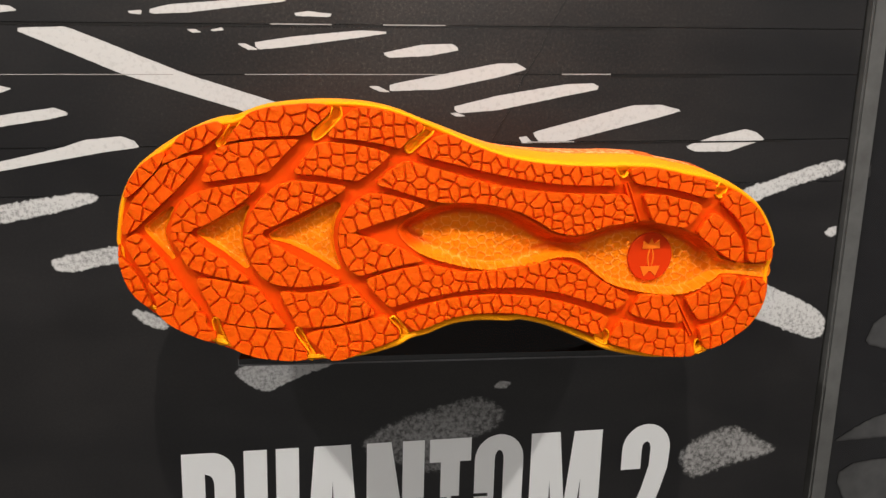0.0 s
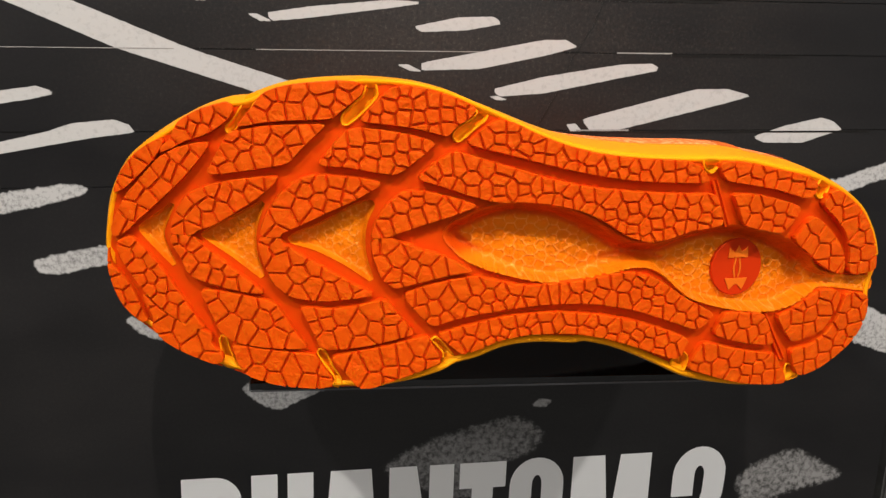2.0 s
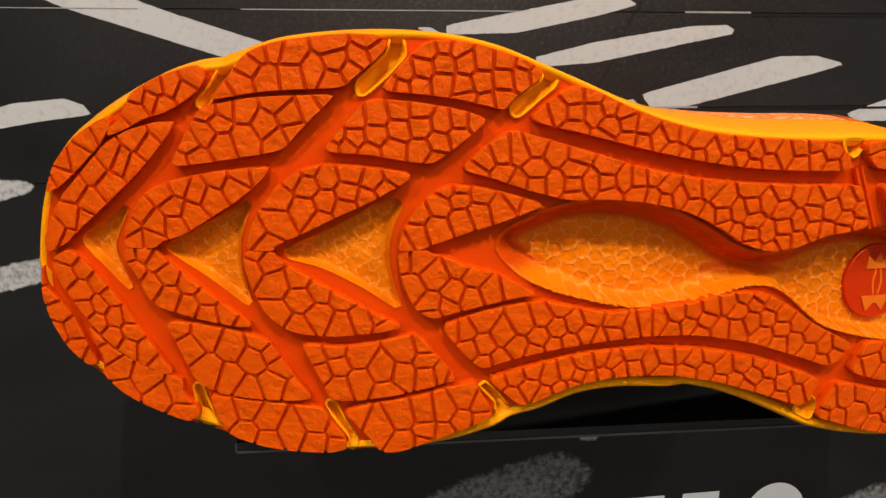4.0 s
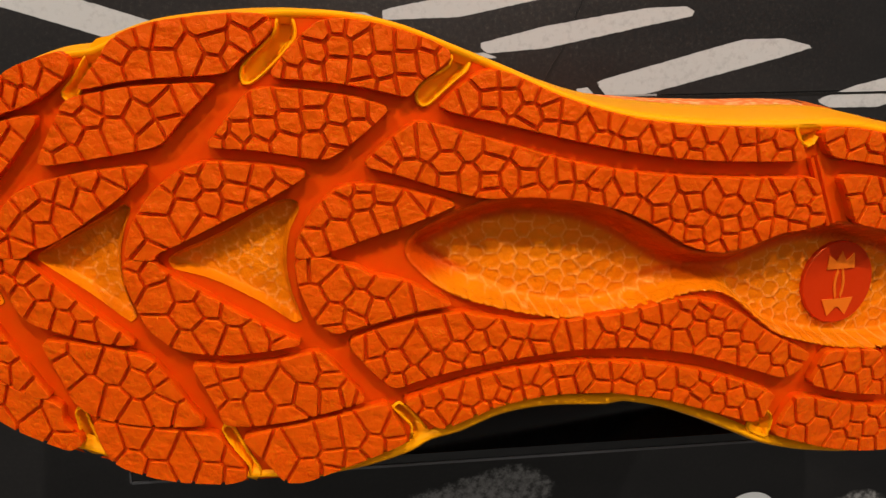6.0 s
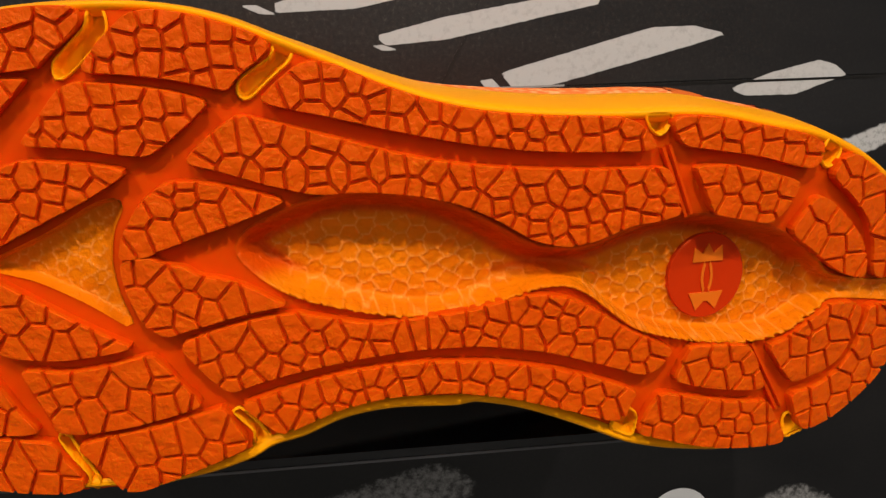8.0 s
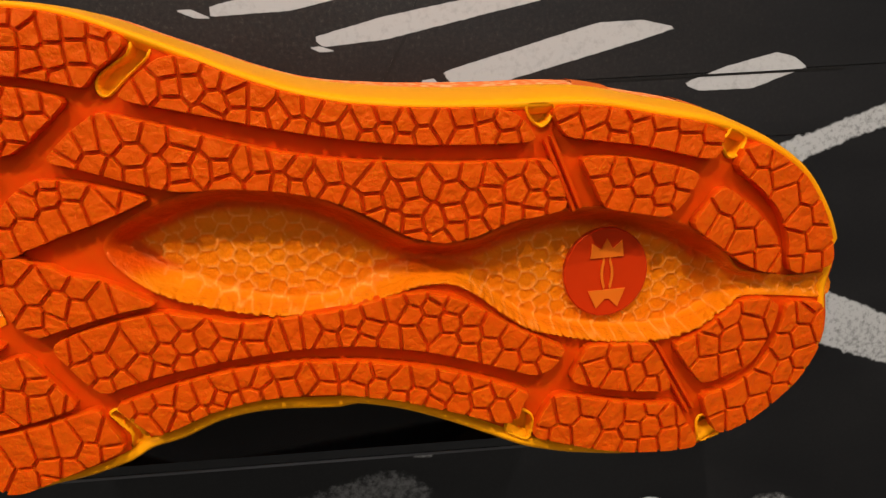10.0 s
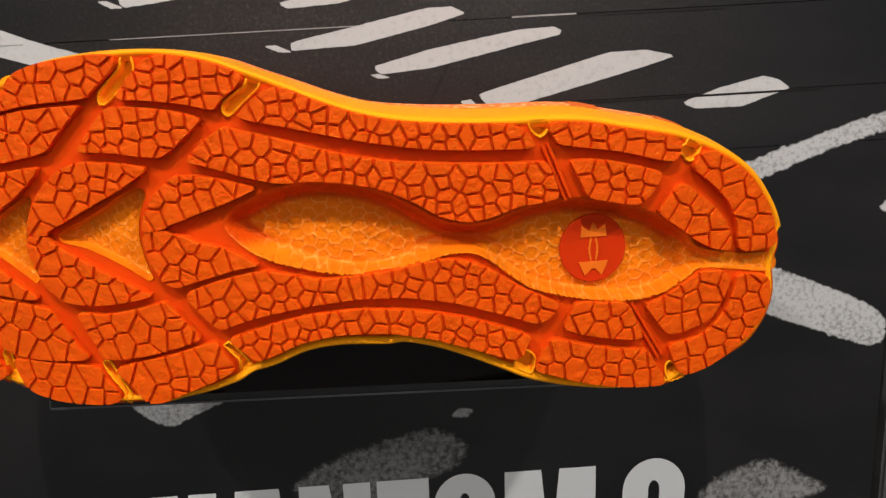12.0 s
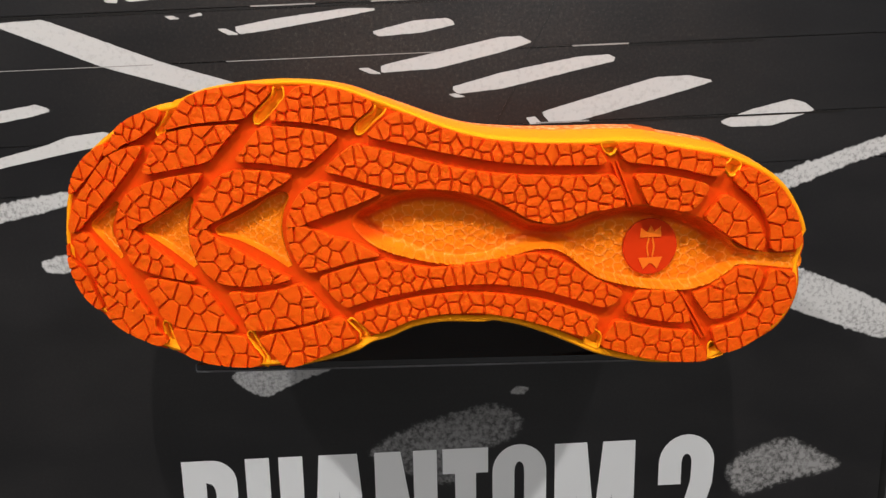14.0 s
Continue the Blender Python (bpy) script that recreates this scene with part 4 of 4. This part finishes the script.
add_lug([(-97.8, 9.5), (-95.6, 17.7), (-90.3, 25.7), (-83.3, 31.5), (-76.4, 33.8), (-62.8, 33.1), (-52, 31.6), (-62.9, 24.7), (-73.9, 19.2), (-83.8, 13.9), (-89.5, 11.2), (-90.1, 9.5)],
        [(-88.7, 24.4), (-84.7, 30.1), (-80.5, 32.7), (-80.9, 27.9), (-75.8, 30), (-69.6, 31.5), (-63.5, 29.7), (-58.1, 31.8), (-60.8, 27.3), (-70.4, 26.3), (-75.9, 23.8), (-81.5, 21.1), (-89, 17.2), (-95.3, 14.1), (-64.9, 24.8), (-71.1, 22.1), (-77.4, 18.1), (-91.6, 11.1)])
add_lug([(-97.8, 9.3), (-90.1, 9.4), (-88.8, 7.3), (-79.9, 2.3), (-68.7, -3.9), (-61.7, -7.4), (-55, -10.3), (-63.1, -12.3), (-74.5, -13.9), (-86, -13.2), (-93, -8), (-96.3, -0.6), (-98.2, 5.2)],
        [(-96.1, 4.6), (-94.9, 8.7), (-91.8, 6.5), (-89.6, 0.7), (-83.4, 2.5), (-82.9, -3.4), (-77.8, -0.5), (-71.5, -1.8), (-89.4, -8.6), (-83.8, -11.8), (-78, -8.3), (-71.9, -10.8), (-66.4, -8.8), (-61.7, -7.1), (-59.6, -10.7)])
add_lug([(-57.1, 10.6), (-56, 16.1), (-51.9, 23.3), (-45.1, 29), (-36.9, 28.9), (-27.3, 26.9), (-18.1, 24.4), (-24.3, 21.6), (-32.6, 18.4), (-38.8, 16.4), (-45, 13.9), (-48, 13), (-49.8, 11.7)],
        [(-44.5, 28), (-46.2, 23.8), (-41, 25.6), (-40.2, 20), (-36.1, 21.7), (-35.5, 27.1), (-29.9, 23.4), (-46.8, 17.3), (-51.9, 21.2), (-52.3, 15.5), (-56, 13.3), (-26.5, 26.2), (-22.3, 24.8), (-41, 28.4)])
add_lug([(-57.1, 10.5), (-49.8, 11.5), (-47.7, 10.3), (-45.6, 9.7), (-42.1, 9.2), (-39, 7.1), (-33.6, 6.4), (-27.9, 4.3), (-22.2, 1.3), (-19.2, -0.4), (-26.3, -1.6), (-33.4, -3.5), (-43.3, -6.4), (-47.5, -7.9), (-52.5, -5), (-56, 3.1)],
        [(-51.6, 9), (-55.7, 8.9), (-46.9, 4.3), (-53.5, 0.6), (-47.6, -3.8), (-43.7, -4.5), (-41.7, -0.3), (-47.2, -6.8), (-36.4, 4.6), (-37.4, -1.7), (-31.8, 0.5), (-26.2, 1.8), (-40.7, 7.5)])
add_lug([(-121.2, -12.1), (-107.8, -12.7), (-94.7, -14.9), (-91.9, -16.3), (-88.4, -20.8), (-83.5, -28.3), (-80, -32.1), (-83.7, -33.1), (-95.5, -33.5), (-107.4, -32.3), (-113.2, -28.7), (-116.5, -21.1)],
        [(-118, -14.2), (-114.6, -19.4), (-109.1, -15.1), (-108.8, -26), (-102.2, -18), (-102.7, -27.9), (-96.2, -21.5), (-91.3, -19.4), (-90.9, -28.3), (-84.3, -30.2), (-98.3, -30.8), (-94.1, -16.4), (-88.5, -23.1)])
add_lug([(-83.2, -16.2), (-71.7, -16.9), (-61.7, -15), (-51.7, -12), (-48.9, -14.7), (-44.5, -20), (-40.1, -24.9), (-45.9, -27), (-57.4, -30.4), (-69.1, -32.4), (-75.6, -32.3), (-77, -28), (-80.5, -21.1)],
        [(-79, -20), (-77.6, -24.1), (-73, -21.9), (-73.9, -18.1), (-67.7, -19), (-60.7, -23), (-72.6, -28.6), (-67.1, -26.8), (-59.6, -29.7), (-54.3, -17.1), (-55, -24.1), (-49.3, -19.3), (-48.8, -24.4), (-44.2, -23.4), (-41.6, -24.1), (-49.6, -15.8)])
add_lug([(-45.4, -9.8), (-36.2, -6.2), (-26.3, -3.6), (-17.7, -2.1), (-11.9, -3.3), (0, -5.7), (12, -4.6), (24.2, -3.4), (31.9, -1.4), (41.5, -0.2), (50, -2.1), (57.3, -6.1), (65.1, -11.4), (74.9, -16.2), (78, -18.1), (74, -22.7), (69.6, -24), (61, -20.8), (43.1, -15), (26.6, -12.3), (11, -12.4), (-3.9, -14.2), (-18.6, -17.1), (-27.2, -19.5), (-33.7, -22), (-38.8, -17.6)],
        [(-38.7, -11), (-42.1, -11.1), (-34, -8.1), (-37.4, -16.3), (-33.4, -14.9), (-28.2, -11.7), (-22.7, -8.4), (-24.1, -15.5), (-28.7, -19.4), (-33, -20.6), (-17.5, -6.6), (-18, -12.5), (-13.4, -9.9), (-13.9, -15.1), (-19.3, -17.1), (-13, -3.6), (-8.4, -8.5), (-4.8, -11.6), (-3.6, -6.4), (-9.6, -14.1), (2.9, -7.9), (2.6, -11.7), (-1, -13.2), (7.8, -9.8), (11.5, -8.8), (15.6, -8.5), (20.5, -6), (19.4, -10.6), (24.4, -9.6), (25.5, -5.6), (29.4, -8.2), (30.6, -4.2)]
    + [(27.8, -12), (34.2, -11.2), (39, -11), (35.8, -3.2), (39.3, -5.7), (43.6, -8.8), (40.8, -1.4), (44.5, -3.9), (48.7, -8.2), (45.8, -1.9), (49.9, -4.1), (48, -13.5), (53.5, -7.5), (53.2, -11.7), (52.9, -16.2), (58.2, -15.7), (59.1, -10.4), (63.6, -13.7), (62.9, -19.3), (68.7, -18.1), (68.1, -22.5), (72.3, -20.9), (73.6, -17.2)])
add_lug([(-143.2, -15.5), (-137.4, -21.3), (-128.4, -26.1), (-119.3, -28.4), (-116.3, -29.9), (-116.6, -33.8), (-112.5, -37.5), (-112, -39.9), (-115.5, -41.9), (-120.8, -40.4), (-129.2, -37.5), (-135.3, -34.3), (-140, -29.6), (-139.2, -24.7), (-142, -19.8)],
        [(-135.5, -27.9), (-134, -34.2), (-127.6, -30.3), (-123.6, -35.3), (-117, -40), (-117.3, -33.1), (-138.4, -23.8), (-141.6, -18.8)])
add_lug([(-109.2, -32.9), (-98.5, -34), (-80.8, -34.8), (-77.1, -35.1), (-75, -39), (-71, -43.6), (-70.4, -46.9), (-75.2, -48.4), (-84.1, -48.6), (-93.1, -47.9), (-101.3, -45.9), (-104.9, -43.7), (-107, -39.5)],
        [(-104.7, -38.5), (-98.3, -36.7), (-98.6, -43.7), (-93.2, -39.6), (-93, -45.7), (-86.2, -42.8), (-78.7, -39.2), (-78.8, -45.7), (-73.3, -40.8), (-73.7, -46.5)])
add_lug([(-72, -35.7), (-63.3, -33.1), (-51.6, -30.5), (-40.1, -26.9), (-35.5, -25.6), (-33.5, -29.2), (-30.9, -33.1), (-30.4, -36), (-34, -37.9), (-41.3, -41.2), (-48.6, -44.2), (-56, -47.3), (-61.1, -47.5), (-65.5, -41.8)],
        [(-69.1, -37.4), (-61.8, -40.1), (-54.2, -44.3), (-55, -36.6), (-49.4, -35.2), (-48.7, -40.8), (-49.4, -44.5), (-43.6, -34.3), (-43.5, -41.5), (-37.8, -30.8), (-38.5, -37.1), (-33.9, -32.3), (-33.3, -37.1)])
add_lug([(-31.7, -25), (-25.6, -22.9), (-17, -20.2), (-5.3, -17.2), (11.3, -15.6), (30.2, -16.8), (47, -20.2), (61.6, -25.3), (68.3, -28.4), (66.8, -30.7), (65.1, -35.3), (61.2, -35.7), (48.3, -31), (34.4, -26.6), (19.7, -24), (4.2, -24.2), (-7.7, -26.7), (-18, -31.3), (-22.4, -32.8), (-26.9, -29.2)],
        [(-29.7, -25.6), (-24.1, -24), (-24.7, -30), (-20.4, -27.2), (-19.8, -22.5), (-14.6, -23.8), (-15.8, -29.6), (-9.7, -22.6), (-11.4, -28.1), (-6.4, -23.9), (-7.4, -27), (-5.1, -20), (-3.6, -25.1), (0.1, -18.6), (2.7, -19.7), (1.1, -23.8), (5.2, -22.6), (9.4, -21.7), (9.1, -17.3), (13.9, -20.1), (18.4, -18.1), (17.6, -23.4), (23.1, -17.3), (26.8, -19.8), (25.2, -23.7), (30.8, -23.7), (35.9, -22.4), (32.3, -18.5), (35.2, -26.7), (40.2, -27), (42.1, -21.5), (46, -25.8), (43.8, -28.9), (48.3, -21.1), (51.2, -23.7), (50.1, -29.3), (55.1, -22.8), (56.3, -28.2), (61.7, -26.1), (55.5, -33.6), (60.7, -32), (65.3, -30.2)])
add_lug([(-153.3, 22), (-150.4, 30.3), (-144.3, 37.7), (-137, 42.7), (-133.2, 44), (-132.7, 42), (-136.9, 35.6), (-142.8, 29.6), (-148.7, 24.1)],
        [(-140.4, 38.9), (-148.5, 26.4), (-143.6, 32.5), (-151.8, 24.3), (-136.2, 40.9), (-147.1, 31.9)])
add_lug([(-134.6, 37.1), (-128.4, 40.7), (-121, 42.9), (-116, 43.3), (-116.1, 41.6), (-121.6, 34.4), (-126.4, 29), (-132, 23.5), (-138.6, 17.3), (-144.5, 11.9), (-148, 8.1), (-153.6, 5.1), (-154.8, 8.4), (-152, 15.4), (-148.1, 22.3), (-143, 27.7), (-138.7, 32.7)],
        [(-138.6, 29.4), (-133.9, 33.5), (-125.9, 38.9), (-127.3, 30.6), (-134.1, 25.3), (-140.2, 20.3), (-144.9, 23.7), (-146.1, 15.8), (-150.9, 11), (-122.9, 36.7), (-142.2, 15), (-118.7, 41.5), (-130.6, 31.9), (-147.1, 9)])
add_lug([(-147.4, 6.7), (-141.6, 1.8), (-134.5, -6.1), (-128.3, -15), (-122, -23.9), (-118.9, -27.6), (-123.1, -28), (-129.8, -25.1), (-135.8, -21.2), (-141.6, -16.1), (-146.6, -9.5), (-150.8, -3.6), (-153.3, 3.2)],
        [(-147.6, 4.4), (-148.9, -0.8), (-144, 1.3), (-144.3, -5.4), (-139.2, -2.7), (-139.4, -9.2), (-135.3, -12), (-136.1, -6.3), (-140.7, -14), (-130.4, -16.2), (-136, -18.3), (-131.9, -21.1), (-126.5, -21.4), (-122.1, -25.5), (-130.6, -11.3), (-143.5, -10.8)])
add_lug([(-156.2, 1.8), (-155.3, -5.3), (-150.6, -9.9), (-147, -14.3), (-143.8, -21.9), (-141.3, -26.8), (-144.3, -27.6), (-150.3, -22.6), (-154.7, -15), (-156.9, -7.3)],
        [(-151.7, -12.3), (-154.3, -6.7), (-152.8, -18.4), (-148.1, -16.8), (-147.1, -23.1), (-155.5, -2.5), (-142.8, -25.4)])
add_lug([(74.1, 40.4), (76.3, 42), (86.2, 41.6), (101.3, 38.8), (114.2, 36.3), (119.9, 33.8), (119.8, 29.7), (117.4, 27.3), (113.3, 27.6), (100.2, 31.2), (85.1, 33.5), (77.2, 34.6)],
        [(77, 41), (78.6, 36.8), (84.2, 39.1), (85.8, 34.5), (91.2, 37.3), (90.6, 33.3), (96.9, 35.4), (95.9, 40.1), (103.2, 37.2), (103.5, 33.2), (110.4, 36.5), (110.2, 31.6), (117.4, 33.3), (117, 28.5)])
add_lug([(81, 29.6), (91.2, 29.4), (103.7, 26.8), (113.2, 24.1), (112.5, 21.4), (109.2, 16.7), (104.6, 13.3), (95.1, 15.3), (87.4, 16.9), (84.1, 24.1)],
        [(85.7, 27.4), (92.2, 25), (96.6, 27.1), (86.1, 22.1), (92.3, 18.9), (97.8, 21.7), (103, 24.5), (109.6, 22.6), (103.4, 19), (97.6, 16.6), (103.3, 14.1), (108.4, 17.2)])
add_lug([(123.7, 24.6), (126.7, 29.3), (131.9, 30.4), (139.8, 25.7), (146.2, 20.9), (152.3, 12.9), (156.1, 5.1), (157.7, -2.9), (155.8, -4.9), (145.7, -5.8), (142.1, -4.1), (141.4, 5.1), (137.6, 12.7), (131.3, 19.1)],
        [(126.8, 24.4), (130.8, 27.3), (130.6, 20.8), (137.6, 25.8), (138.7, 22.3), (140.2, 15), (147.8, 16.6), (145.7, 9.2), (152, 10.5), (150.9, 3.8), (143.8, 2.6), (150.1, -3.9), (156.5, -3.6), (143.4, -3.8)])
add_lug([(111.3, 10.6), (115.9, 15.9), (119, 19.3), (122.5, 19.3), (130.1, 13.6), (136.4, 7.2), (139.4, 0.8), (139.2, -4.5), (133.8, -3.9), (127.1, -0.8), (120.4, 4.3)],
        [(115.4, 12), (122.2, 16.5), (119.4, 9.2), (127.9, 12.4), (127.4, 4.8), (134.2, 6.2), (127.6, -0.9), (134, -0.1), (139, -3.9)])
add_lug([(78.7, -26.5), (81.5, -20.9), (83.7, -17.5), (93.8, -18.5), (101.1, -19.1), (103.9, -23.6), (107.3, -32.1), (104.5, -32.6), (94.5, -31.1), (84.9, -28.8)],
        [(85.8, -24.4), (84.8, -18.8), (92.7, -21.6), (91.5, -28.2), (97, -26.7), (97.6, -20.5), (101.6, -25.1), (101.3, -30.8), (105.6, -29.9), (80.2, -26.7)])
add_lug([(69.3, -39.2), (71.4, -34.2), (75, -29.4), (85, -32), (98, -35.3), (109, -36.4), (112, -42), (115.4, -47.4), (114.9, -50.1), (105.6, -49.7), (95.4, -48.3), (85.6, -45.9), (76.2, -42.7), (69.8, -40.6)],
        [(72.5, -35.4), (70.8, -40.4), (77.7, -34.3), (75.4, -41.1), (83, -40.4), (85.1, -33.1), (90.8, -37.3), (90.4, -44.9), (96.8, -37.4), (95.9, -42.4), (95, -47), (101.2, -42), (100.5, -47.5), (106.7, -46.3), (106.6, -39.8), (113, -46.2), (102.7, -36), (110.9, -39.4)])
add_lug([(107.3, -20.5), (113.7, -19.1), (122, -14.2), (128, -10.7), (136.6, -11.5), (139.7, -13.9), (137.6, -20.7), (132.6, -27.9), (127.2, -30.2), (116.5, -32.6), (112.7, -27.9)],
        [(111.3, -21.9), (117.7, -20.9), (117.6, -28.7), (124.4, -20.7), (125.1, -27.8), (131.1, -18.5), (130.5, -26), (122.5, -15), (132.9, -13), (138.3, -15.3), (119.1, -17)])
add_lug([(116.4, -35.7), (125.8, -34.8), (132.9, -31.2), (138.1, -25.6), (141.2, -18.1), (142.6, -13.1), (155.1, -14.9), (156.1, -22.1), (153.8, -29.1), (148.4, -35.9), (139.9, -41.6), (131.5, -45.8), (124.2, -47.5), (121.3, -46.9), (118.5, -41.9)],
        [(120.3, -38.6), (121.7, -44.9), (126.9, -36.9), (126.7, -44.7), (134.6, -42.1), (134.3, -34.7), (142.1, -39.6), (136.6, -29.7), (142.6, -33.2), (148, -35.8), (141.5, -25.7), (148.7, -30.4), (147.9, -23.5), (142.6, -18.3), (149.1, -17.2), (154.8, -20.5), (150.9, -14.9)])
